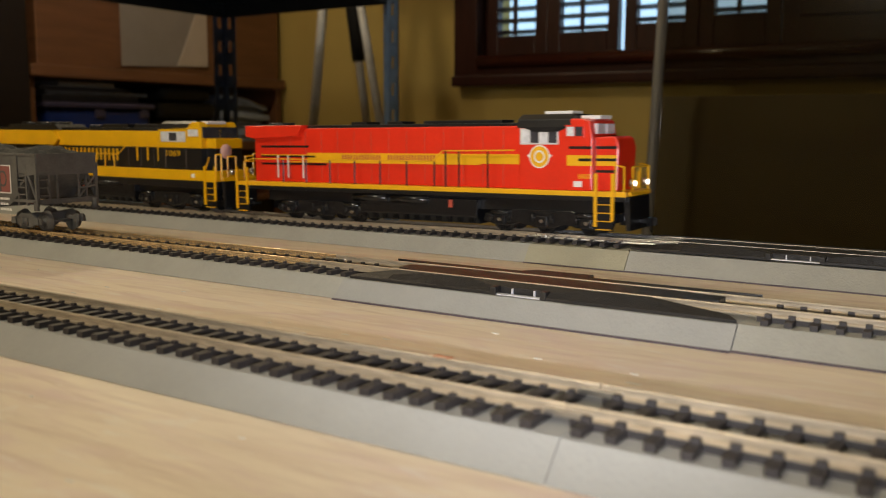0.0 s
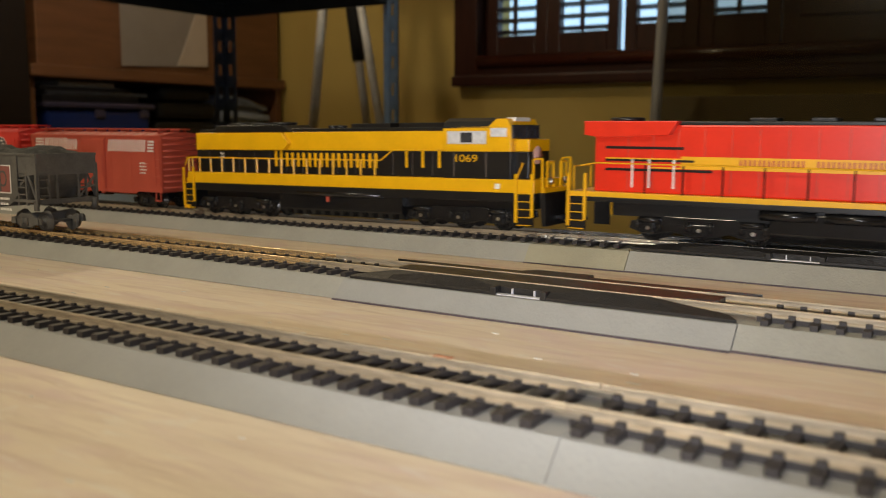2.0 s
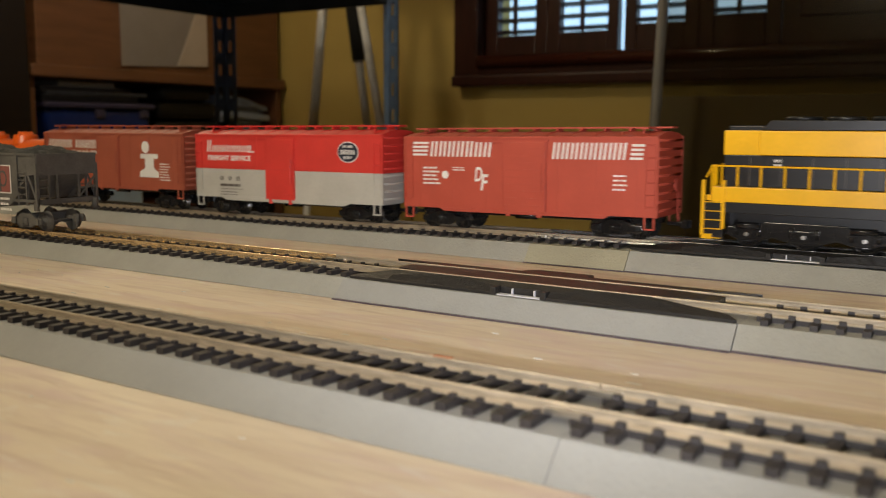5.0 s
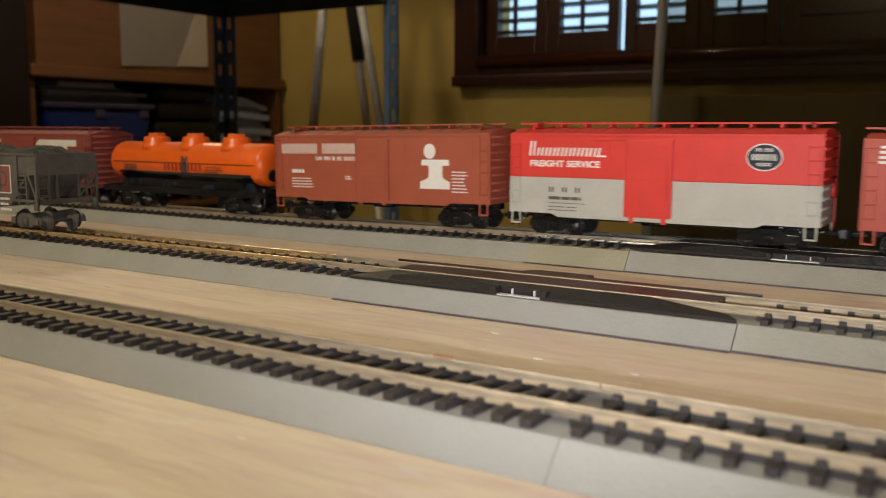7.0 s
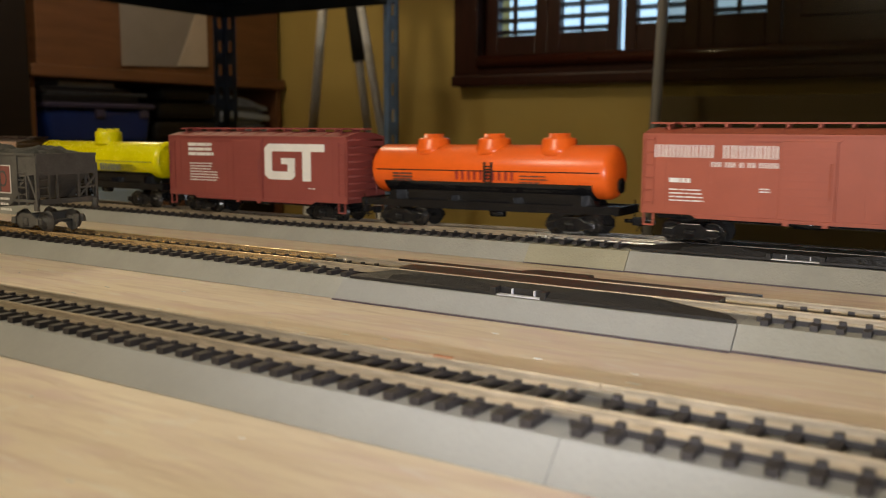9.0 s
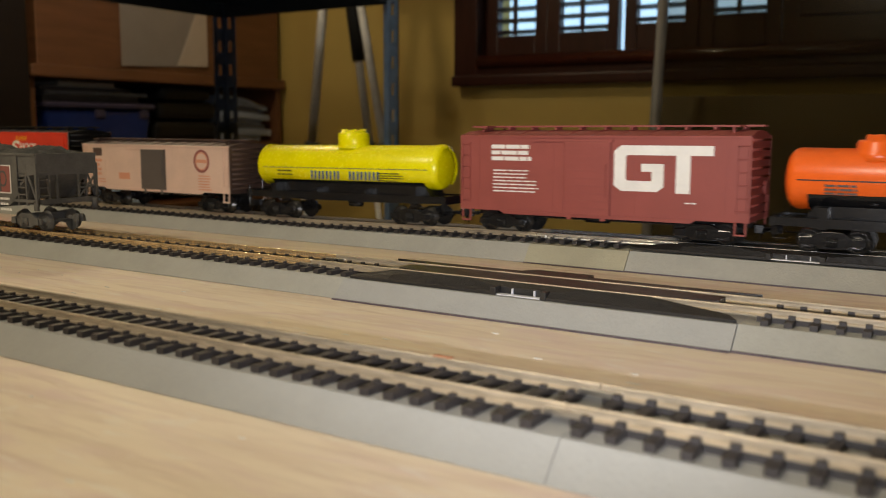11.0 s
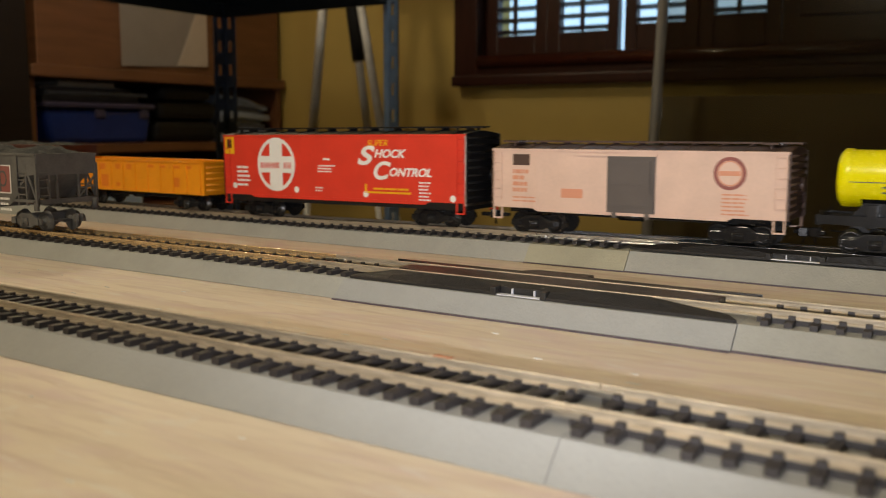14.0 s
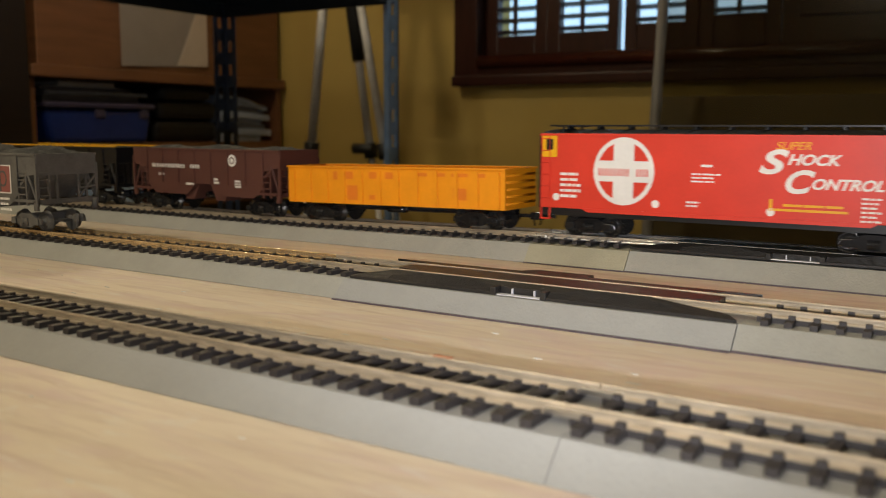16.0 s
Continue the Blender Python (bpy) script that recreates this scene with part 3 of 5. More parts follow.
def freight():
    # oxide red car with slanted white names
    car, h, y = boxcar("boxcar", "oxide red model boxcar with slanted white lettering", 0.0598, 0.1975, CARRED, CARRED, z1=47.6, ridge=49.8, board_z=51.9, doors=(-10, 14), door_style="ribs")
    for i in range(4):
        block(car, -64 + i * 0.3, -54.5 + i * 0.3, 37.6 + i * 2.0, 38.7 + i * 2.0, y, WHITE, "stripe")
        block(car, 56 + i * 0.3, 62 + i * 0.3, 36.9 + i * 2.0, 38.0 + i * 2.0, y, WHITE, "stripe")
    bars(car, "xxxxxxx", -53, 37.3, 7.8, 37, y, WHITE, 1.0)
    bars(car, "xxxxxxxx", 16.5, 36.8, 7.8, 38, y, WHITE, 1.0)
    font(car, "D", -26, 25, 7.2, 4.5, y, WHITE, shear=0.2, bold=0.02)
    font(car, "F", -22.5, 20.5, 8.2, 4.5, y, WHITE, shear=0.2, bold=0.02)
    lines(car, -57, 31, 11, 5, 2.0, y, WHITE, 0.9, 3)
    disc(car, -43.5, 28, 2.0, 2.0, y, WHITE)
    lines(car, -39, 31.5, 9, 2, 1.2, y, WHITE, 0.5, 4)
    lines(car, 48, 29, 7, 4, 2.1, y, WHITE, 0.8, 5)
    # two-tone red and grey car
    car, h, y = boxcar("boxcar", "two-tone model boxcar, bright red above light grey, red door", -0.0985, 0.0446, NYCRED, NYCRED, low=NYCGREY, doors=(-12.6, 9.6), door_style="plain")
    bars(car, "xxxxxxxxx", -62, 38.2, 4.0, 37.5, y, WHITE, 0.8, tall=3.0)
    block(car, -27, -22, 38.0, 38.8, y, WHITE, "lettering")
    font(car, "FREIGHT SERVICE", -61, 33.0, 3.1, 36, y, WHITE, bold=0.03)
    bars(car, "x x x", -51, 21.0, 2.4, 17, y - 0.05, GREYBROWN)
    lines(car, -51, 17.4, 18, 1, 3, y - 0.05, GREYBROWN, 1.5, 6)
    block(car, -51, -32, 15.7, 15.95, y - 0.05, GREYBROWN, "line")
    lines(car, -51, 13.8, 18, 2, 1.6, y - 0.05, GREYBROWN, 0.4, 7)
    disc(car, 48.6, 39.2, 7.4, 5.8, y, WHITE)
    disc(car, 48.6, 39.2, 6.9, 5.3, y - 0.2, NAVY)
    bars(car, "xxxxxxx", 43.4, 37.9, 2.6, 10.4, y - 0.4, WHITE)
    bars(car, "xxx xxxx", 45, 41.6, 1.4, 7.2, y - 0.4, WHITE)
    bars(car, "xxxxxx", 45.5, 35.5, 1.4, 6.2, y - 0.4, WHITE)
    # orange-brown car with the white figure
    car, h, y = boxcar("boxcar", "orange-brown model boxcar with a large white emblem", -0.2535, -0.1106, ICRED, ICRED, z0=13.2, doors=(-12.5, 10.0), door_style="ribs")
    bars(car, "xxxxxxxx xxxxxxx", -66.5, 38.4, 5.6, 54, y, WHITE)
    bars(car, "xxxx xxxx xx xxx xxxxxxx", -41, 34.6, 2.2, 28.5, y, WHITE)
    disc(car, 36.0, 39.9, 3.6, 3.9, y, WHITE)
    bm = bmesh.new()
    prism(bm, [(30, 20.4), (48.3, 20.4), (48.3, 24.0), (44.6, 25.8), (43.8, 27), (43.8, 32.5), (48.0, 32.6), (47.6, 35.6), (31.2, 35.6), (30.8, 32.6), (35.4, 32.5), (35.4, 27), (34.6, 25.8), (30, 24)], y - 0.15, y, "y")
    part("emblem", bm, WHITE, car)
    lines(car, -59, 27.4, 12, 1, 3, y, WHITE, 2.0, 8)
    lines(car, -59, 24.0, 17, 4, 1.6, y, WHITE, 0.6, 9)
    lines(car, 49.5, 29, 10, 7, 1.7, y, WHITE, 0.6, 10)
    lines(car, -20, 25.5, 5, 2, 1.2, y, WHITE, 0.6, 11)
    # maroon car with the white monogram
    car, h, y = boxcar("boxcar", "maroon brown model boxcar with a large white monogram", -0.5670, -0.4240, GTRED, GTRED, z1=48.1, ridge=50.5, board_z=52.7, doors=(-15, 9), door_style="ribs")
    bm = bmesh.new()
    prism(bm, [(14, 22.8), (31, 22.8), (34, 25), (34, 35.4), (23.5, 35.4), (23.5, 31.8), (28.4, 31.8), (28.4, 27.6), (17, 27.6), (16.2, 28.4), (16.2, 38.4), (17, 39.2), (39.6, 39.2), (39.6, 22.4), (46, 22.4), (46, 39.2), (56, 39.2), (56, 43.6), (14, 43.6), (10.5, 41), (10.5, 25.4)], y - 0.15, y, "y")
    part("monogram", bm, WHITE, car)
    lines(car, -54, 41.5, 25, 3, 2.9, y, WHITE, 1.9, 12)
    lines(car, -53, 30.5, 25, 7, 1.7, y, WHITE, 0.6, 13)
    lines(car, 44, 18, 7, 1, 1, y, WHITE, 0.6, 14)
    # cream car with brown roof, ends and door
    car, h, y = boxcar("refrigerator_car", "peach-cream model freight car with dark brown roof, ends and door", -0.8725, -0.7318, CREAM, GREYBROWN, roof=BROWN, end=BROWN,
                       z0=12.6, z1=41.6, ridge=43.7, board_z=45.3, board_mat=BROWN, doors=(-9.5, 13.2), door_style="plain", seams=3)
    block(car, -59, -50, 33.5, 38.8, y, BROWN, "emblem")
    lines(car, -59, 29.5, 8.5, 4, 3.0, y, PINKISH, 1.9, 15)
    lines(car, -59, 17.5, 15, 2, 1.8, y, PINKISH, 0.7, 16)
    block(car, -33, -22, 18.5, 22.8, y, PINKISH, "placard")
    disc(car, 46, 32.0, 7.0, 7.2, y, DULLRED, inner=0.78)
    disc(car, 46, 32.0, 5.4, 5.5, y, PINKISH, inner=0.9)
    block(car, 41.5, 50.5, 31, 33, y, PINKISH, "emblem")
    lines(car, 43, 22.5, 12, 6, 1.7, y, PINKISH, 0.7, 17)
    # long scarlet car with black roof and ends
    car, h, y = boxcar("refrigerator_car", "long scarlet model freight car with black roof and white cross", -1.0595, -0.8880, SFRED, SFRED, roof=BLACK, end=BLACK,
                       z0=13.3, z1=48.8, ridge=50.6, board_z=52.8, board_mat=BLACK, seams=2, truck_in=24)
    # silver strip: light on the corner ladder, put in as colour
    bm = bmesh.new()
    box(bm, h - 1.0, h + 0.1, -17.8, 17.8, 12, 49.2, bevel=0.2)
    part("lit_corner_strip", bm, SILVER, car, "silver corner strip painted for the lit ladder")
    bm = bmesh.new()
    box(bm, -h, h, -17.3, 17.3, 9.8, 13.3)
    part("side_sill", bm, BLACK, car)
    cx, cz = -43.5, 31.6
    disc(car, cx, cz, 14.6, 15.6, y, WHITE, inner=0.87)
    block(car, cx - 4.9, cx + 4.9, cz - 14.6, cz + 14.6, y, WHITE)
    block(car, cx - 13.6, cx + 13.6, cz - 4.8, cz + 4.8, y - 0.03, WHITE)
    bars(car, "xxxxx xx", cx - 12.2, cz - 2.2, 3.4, 24.5, y - 0.2, SFRED)
    block(car, -84.6, -77, 37.5, 48, y, STRIPE, "placard")
    block(car, -82.5, -79, 41, 46, y - 0.17, BLACK, "mark")
    font(car, "SUPER", 23, 42.6, 3.2, 14, y, STRIPE, shear=0.3)
    font(car, "S", 16.5, 32.2, 10.5, 12, y, WHITE, shear=0.3, bold=0.03)
    font(car, "HOCK", 28, 36.2, 4.6, 21, y, WHITE, shear=0.3, bold=0.03)
    font(car, "C", 27.5, 24.4, 10, 11.5, y - 0.03, WHITE, shear=0.3, bold=0.03)
    font(car, "ONTROL", 38, 26.4, 4.6, 27, y, WHITE, shear=0.3, bold=0.03)
    block(car, 21.4, 22.6, 18, 22, y, STRIPE, "flourish")
    block(car, 21, 52, 17.0, 18.0, y, STRIPE, "flourish")
    lines(car, 27, 19, 24, 1, 1.5, y, STRIPE, 1.0, 20)
    lines(car, -75, 29, 12, 5, 2.6, y, WHITE, 1.3, 21)
    lines(car, -12, 31, 13, 3, 1.6, y, WHITE, 0.7, 22)
    block(car, -8, -3, 34.5, 35.6, y, WHITE, "mark")
    lines(car, -14, 18.5, 6, 2, 1.6, y, WHITE, 0.8, 23)
    lines(car, 57, 23, 8, 6, 1.8, y, WHITE, 0.8, 24)
    for xx, zz in ((-77, 18.6), (-28, 17.4), (22, 16.4), (78, 15.6)):
        disc(car, xx, zz, 1.7, 1.8, y, WHITE, "mark")


# ---------------- tank cars ----------------
def tank_body(bm, x0, x1, r, z, seg=40, keep=None, grow=0.0):
    prof = [(x0 - 0.2, 0.4), (x0, r * 0.45), (x0 + 1.0, r * 0.75), (x0 + 2.6, r * 0.93), (x0 + 4.6, r + grow), (x1 - 4.6, r + grow), (x1 - 2.6, r * 0.93), (x1 - 1.0, r * 0.75), (x1, r * 0.45), (x1 + 0.2, 0.4)]
    lathe(bm, prof, (0, 0, z), "x", seg, keep=keep)


def tank_frame(car, h, z0, z1):
    bm = bmesh.new()
    prism(bm, [(-h + 12, z1), (h - 12, z1), (h - 16, z1 + 5.5), (-h + 16, z1 + 5.5)], -7.5, 7.5, "y")
    box(bm, -h, h, -4.5, 4.5, z0, z1)
    for s in (-1, 1):
        prism(bm, [(-h, z0 + 0.4), (-h, z1 + 0.3), (h, z1 + 0.3), (h, z0 + 0.4), (h * 0.4, z0 - 0.2), (-h * 0.4, z0 - 0.2)], s * 12.2 - 0.6, s * 12.2 + 0.6, "y")
        box(bm, s * h - 1.2, s * h + 1.2, -13.5, 13.5, z0, z1 + 0.5)
        box(bm, s * (h - 20) - 2, s * (h - 20) + 2, -13, 13, z0 - 0.5, z1 + 5)
        box(bm, s * h * 0.25 - 1, s * h * 0.25 + 1, -12.5, 12.5, z0, z1 + 3)
    rod(bm, (4, -8, z0 - 1.5), (12, -8, z0 - 1.5), 2.0, 12)
    part("underframe", bm, CHASSIS, car, "black frame with saddles")
    for s in (-1, 1):
        for i in range(2):
            bm = bmesh.new()
            e = (-1, 1)[i % 2] * (h - 0.8)
            rod(bm, (e, s * 13.2, z0 - 5), (e, s * 13.2, z1 + 2.5), 0.3, 6)
            rod(bm, (e, s * 13.2, z0 - 5), (e - math.copysign(5, e), s * 13.2, z0 - 5), 0.3, 6)
            part("step_iron", bm, CHASSIS, car)


def tankers():
    # lemon yellow tank with one dome
    car = car_thing("tank_car", "lemon yellow model tank car with one dome on a black frame", -0.6505)
    r, z = 12.0, 30.8
    bm = bmesh.new()
    tank_body(bm, -64.5, 64.5, r, z)
    part("tank", bm, LEMON, car)
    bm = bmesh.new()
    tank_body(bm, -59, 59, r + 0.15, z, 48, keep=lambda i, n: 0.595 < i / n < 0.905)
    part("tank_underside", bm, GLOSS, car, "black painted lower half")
    for s in (-1, 1):
        bm = bmesh.new()
        lathe(bm, [(s * 59.5, r + 0.5), (s * 62.6, r + 0.45), (s * 64.2, r - 1.6)], (0, 0, z), "x", 40, keep=lambda i, n: not 0.66 < i / n < 0.84)
        part("end_band", bm, LEMON, car)
    bm = bmesh.new()
    lathe(bm, [(10, 9.6), (11.0, 9.2), (13.6, 9.0), (18.0, 9.0), (18.9, 8.4), (19.2, 7.2), (20.2, 6.8), (20.6, 0.5)], (1.0, 0, z), "z", 32)
    for i in range(8):
        a = math.tau * i / 8
        rod(bm, (1.0 + 6.6 * math.cos(a), 6.6 * math.sin(a), z + 19), (1.0 + 6.6 * math.cos(a), 6.6 * math.sin(a), z + 21), 0.7, 8)
    part("dome", bm, LEMON, car)
    bm = bmesh.new()
    box(bm, -12, 12, -9.6, -8.6, z + 7.2, z + 7.7)
    part("dome_walk", bm, LEMON, car)
    bm = bmesh.new()
    lathe(bm, [(-59, 12.12), (59, 12.12)], (0, 0, z - 0.6), "x", 200, keep=lambda i, n: i == int(n * 0.5))
    part("seam", bm, GREYBROWN, car)
    bars(car, "xxxx xxxx", -22, z - 7.4, 4.8, 50, -11.7, BLUEPAINT)
    lines(car, -47, z - 3.2, 15, 2, 2.2, -12.0, BLACK, 0.7, 31)
    lines(car, 26, z - 3.6, 20, 4, 1.3, -11.95, BLACK, 0.5, 32)
    tank_frame(car, 70, 11.8, 15.6)
    for s in (-1, 1):
        truck(car, s * 48)
        coupler(car, s * 69, s)
    # orange tank with three domes
    car = car_thing("tank_car", "orange model tank car with three domes and black underside", -0.3412)
    r, z = 13.2, 30.1
    bm = bmesh.new()
    tank_body(bm, -71, 71, r, z)
    part("tank", bm, ORANGE, car)
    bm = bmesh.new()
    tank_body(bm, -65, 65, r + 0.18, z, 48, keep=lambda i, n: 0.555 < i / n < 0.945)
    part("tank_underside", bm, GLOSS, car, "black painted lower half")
    bm = bmesh.new()
    lathe(bm, [(-65, r + 0.15), (65, r + 0.15)], (0, 0, z + 0.5), "x", 160, keep=lambda i, n: i == n // 2)
    part("seam", bm, BLACK, car)
    for xx in (-35.8, 1.5, 38.3):
        bm = bmesh.new()
        lathe(bm, [(8, 11.0), (11.5, 9.8), (13.2, 8.8), (15.6, 8.6), (16.6, 7.9), (16.8, 5.6), (18.6, 5.2), (18.9, 0.5)], (xx, 0, z), "z", 28)
        for i in range(6):
            a = math.tau * (i + 0.5) / 6
            rod(bm, (xx + 4.8 * math.cos(a), 4.8 * math.sin(a), z + 17), (xx + 4.8 * math.cos(a), 4.8 * math.sin(a), z + 19.0), 0.6, 8)
        part("dome", bm, ORANGE, car)
    bars(car, "xxxxx", -15, z - 4.6, 4.9, 36, -13.1, paint("dull_red_lettering", (0.33, 0.03, 0.015), 0.5))
    lines(car, -54, z - 2.5, 14, 3, 1.6, -13.15, BROWN, 0.9, 33)
    lines(car, 23, z - 2.5, 16, 3, 1.6, -13.15, BROWN, 0.6, 34)
    bm = bmesh.new()
    for xx in (3, 7):
        rod(bm, (xx, -13.7, z - 6), (xx, -13.4, z + 4.6), 0.6, 6)
    for i in range(6):
        rod(bm, (3, -13.8, z - 5.6 + i * 1.6), (7, -13.8, z - 5.6 + i * 1.6), 0.35, 6)
    part("ladder", bm, BLACK, car, "black ladder at the middle dome")
    bm = bmesh.new()
    rod(bm, (72.5, -5, 24), (73.6, -5, 24), 3.6, 16)
    part("brake_wheel", bm, CHASSIS, car)
    tank_frame(car, 74, 10.2, 13.8)
    for s in (-1, 1):
        truck(car, s * 50)
        coupler(car, s * 73, s)


# ---------------- gondola and hoppers ----------------
def gondola():
    car = car_thing("gondola_car", "amber yellow plastic model gondola car, empty", -1.1500)
    h, w, z0, z1 = 71.3, 17.0, 10.6, 30.6
    bm = bmesh.new()
    box(bm, -h, h, -w, w, z0, z0 + 2)
    for s in (-1, 1):
        box(bm, -h, h, s * (w - 0.6) - 0.6, s * (w - 0.6) + 0.6, z0 + 2, z1)
        box(bm, s * (h - 0.6) - 0.6, s * (h - 0.6) + 0.6, -w + 1.2, w - 1.2, z0 + 2, z1)
        for i in range(12):
            xx = -h + 4 + (2 * h - 8) * i / 11
            prism(bm, [(xx - 1.3, z0 + 1), (xx + 1.3, z0 + 1), (xx + 0.9, z1 - 1), (xx - 0.9, z1 - 1)], s * (w + 0.35) - 0.4, s * (w + 0.35) + 0.4, "y")
        for i in range(5):
            zz = z0 + 3 + i * 3.6
            rod(bm, (s * h, -w + 2, zz), (s * h, w - 2, zz), 0.7, 8)
    part("body", bm, AMBER, car)
    bm = bmesh.new()
    for s in (-1, 1):
        box(bm, -h - 0.5, h + 0.5, s * (w + 0.1) - 0.9, s * (w + 0.1) + 0.9, z1, z1 + 0.9, bevel=0.2)
        box(bm, s * h - 0.7, s * h + 0.7, -w, w, z1, z1 + 0.9, bevel=0.2)
    part("top_rim", bm, AMBER, car)
    y = -w - 0.02
    for a, b, c, d in ((-38, -35, 24, 28.5), (-29, -24, 24.5, 28.5), (-13, -8, 25, 28.5), (-2, 3, 25, 28.5), (-28, -21, 13, 21), (-13, -9, 13.5, 16)):
        block(car, a, b, c, d, y, DECALRED, "lettering")
    for a, b, c, d in ((18, 25, 26.8, 28.6), (29, 36, 26.8, 28.6), (40, 50, 26.8, 28.6), (55, 60, 26.8, 28.6), (41, 49, 15, 21)):
        block(car, a, b, c, d, y, DECALRED, "lettering")
    under(car, h, z0)
    for s in (-1, 1):
        truck(car, s * (h - 20))
        coupler(car, s * (h - 0.5), s)


def hopper_body(car, mat, load, h, w, z0, z1, end_open, nribs=8):
    """Open hopper: side sheets over two pockets, sloped ends, outside ribs, open end frames."""
    bm = bmesh.new()
    e = h - end_open
    side = [(-h, z1 - 10), (-h, z1), (h, z1), (h, z1 - 10), (e, z1 - 12), (e, z0 + 6), (e - 8, z0), (14, z0), (6, z0 + 7), (-6, z0 + 7), (-14, z0), (-e + 8, z0), (-e, z0 + 6), (-e, z1 - 12)]
    for s in (-1, 1):
        prism(bm, side, s * w - 0.4, s * w + 0.4, "y")
        for i in range(nribs):
            xx = -e + 2 * e * i / (nribs - 1)
            box(bm, xx - 0.6, xx + 0.6, s * (w + 0.7) - 0.5, s * (w + 0.7) + 0.5, z0 + 7, z1 - 0.5)
        box(bm, -h, h, s * w - 1.0, s * w + 1.0, z1 - 1.0, z1 + 0.2, bevel=0.15)
    for s in (-1, 1):
        prism(bm, [(s * h, z1 - 1), (s * h, z1 - 6.5), (s * (e - 10), z0 + 2), (s * (e - 12), z0 + 2), (s * (h - 1.2), z1 - 5)], -w, w, "y")
        box(bm, s * h - 0.6, s * h + 0.6, -w, w, z1 - 10.5, z1 + 0.2)
    part("body", bm, mat, car)
    for s in (-1, 1):
        bm = bmesh.new()
        for q in (-1, 1):
            box(bm, s * h - 0.8, s * h + 0.8, q * w - 0.8, q * w + 0.8, z0 + 0.5, z1 - 5)
            box(bm, s * e - 0.6, s * e + 0.6, q * w - 0.6, q * w + 0.6, z0 + 0.5, z1 - 5)
            box(bm, s * (e + end_open * 0.45) - 0.5, s * (e + end_open * 0.45) + 0.5, q * w - 0.6, q * w + 0.6, z0 + 0.5, z1 - 5)
            prism(bm, [(s * (h - 0.4), z0 + 2.2), (s * (h - 0.4), z0 + 3.6), (s * (e - 6), z0 + 3.4), (s * (e - 6), z0 + 2.0)], q * w - 0.7, q * w + 0.7, "y")
            rod(bm, (s * (h - 1), q * w, z0 + 4), (s * (e + end_open * 0.45), q * w, z1 - 8), 0.6, 6)
            box(bm, s * (h - 1) - 1.4, s * (h - 1) + 1.4, q * w - 0.7, q * w + 0.7, z0 - 2.0, z0 + 3)
            for i in range(4):
                zz = z0 + 6 + i * 3.6
                rod(bm, (s * e, q * (w + 0.6), zz), (s * (e + end_open * 0.42), q * (w + 0.6), zz), 0.38, 6)
        box(bm, s * h - 0.8, s * h + 0.8, -w, w, z0 + 1.2, z0 + 3.8)
        for q in (-10.5, -6.0, 6.5):
            box(bm, s * h - 0.5, s * h + 0.5, q - 0.6, q + 0.6, z0 + 2, z1 - 10)
        for i in range(4):
            rod(bm, (s * (h + 0.5), -w + 1, z0 + 5.5 + i * 4.0), (s * (h + 0.5), -10.5, z0 + 5.5 + i * 4.0), 0.45, 6)
        rod(bm, (s * (h + 0.3), 6.5, z0 + 8.5), (s * (h + 0.3), w, z0 + 9.5), 0.6, 6)
        rod(bm, (s * (h + 0.3), 6.5, z0 + 4.0), (s * (h + 0.3), w, z1 - 11), 0.6, 6)
        rod(bm, (s * (h + 0.6), w - 1.5, z0 - 2.5), (s * (h + 0.6), w - 1.5, z0 + 3), 1.5, 8)
        part("end_frame", bm, mat, car)
    bm = bmesh.new()
    for a in (-1, 1):
        prism(bm, [(a * 4, z0 + 8), (a * 22, z0 + 8), (a * 17, z0 - 3), (a * 10, z0 - 3)], -w + 1.5, w - 1.5, "y")
    part("hopper_pocket", bm, mat, car)
    bm = bmesh.new()
    nx, ny = 46, 12
    rnd = random.Random(7)
    grid = []
    for i in range(nx + 1):
        row = []
        for j in range(ny + 1):
            u, v = i / nx * 2 - 1, j / ny * 2 - 1
            bump = load * (1 - abs(v) ** 2.2) * (0.72 + 0.28 * math.cos(u * 7.5)) * (1 - abs(u) ** 8)
            row.append(bm.verts.new(((u * (h - 1.4)) * MM, v * (w - 0.9) * MM, (z1 - 1.0 + bump + rnd.uniform(-0.5, 0.5) * (1 + load * 0.25)) * MM)))
        grid.append(row)
    for i in range(nx):
        for j in range(ny):
            bm.faces.new((grid[i][j], grid[i + 1][j], grid[i + 1][j + 1], grid[i][j + 1]))
    part("coal_load", bm, COAL, car, "heaped dark coal load")


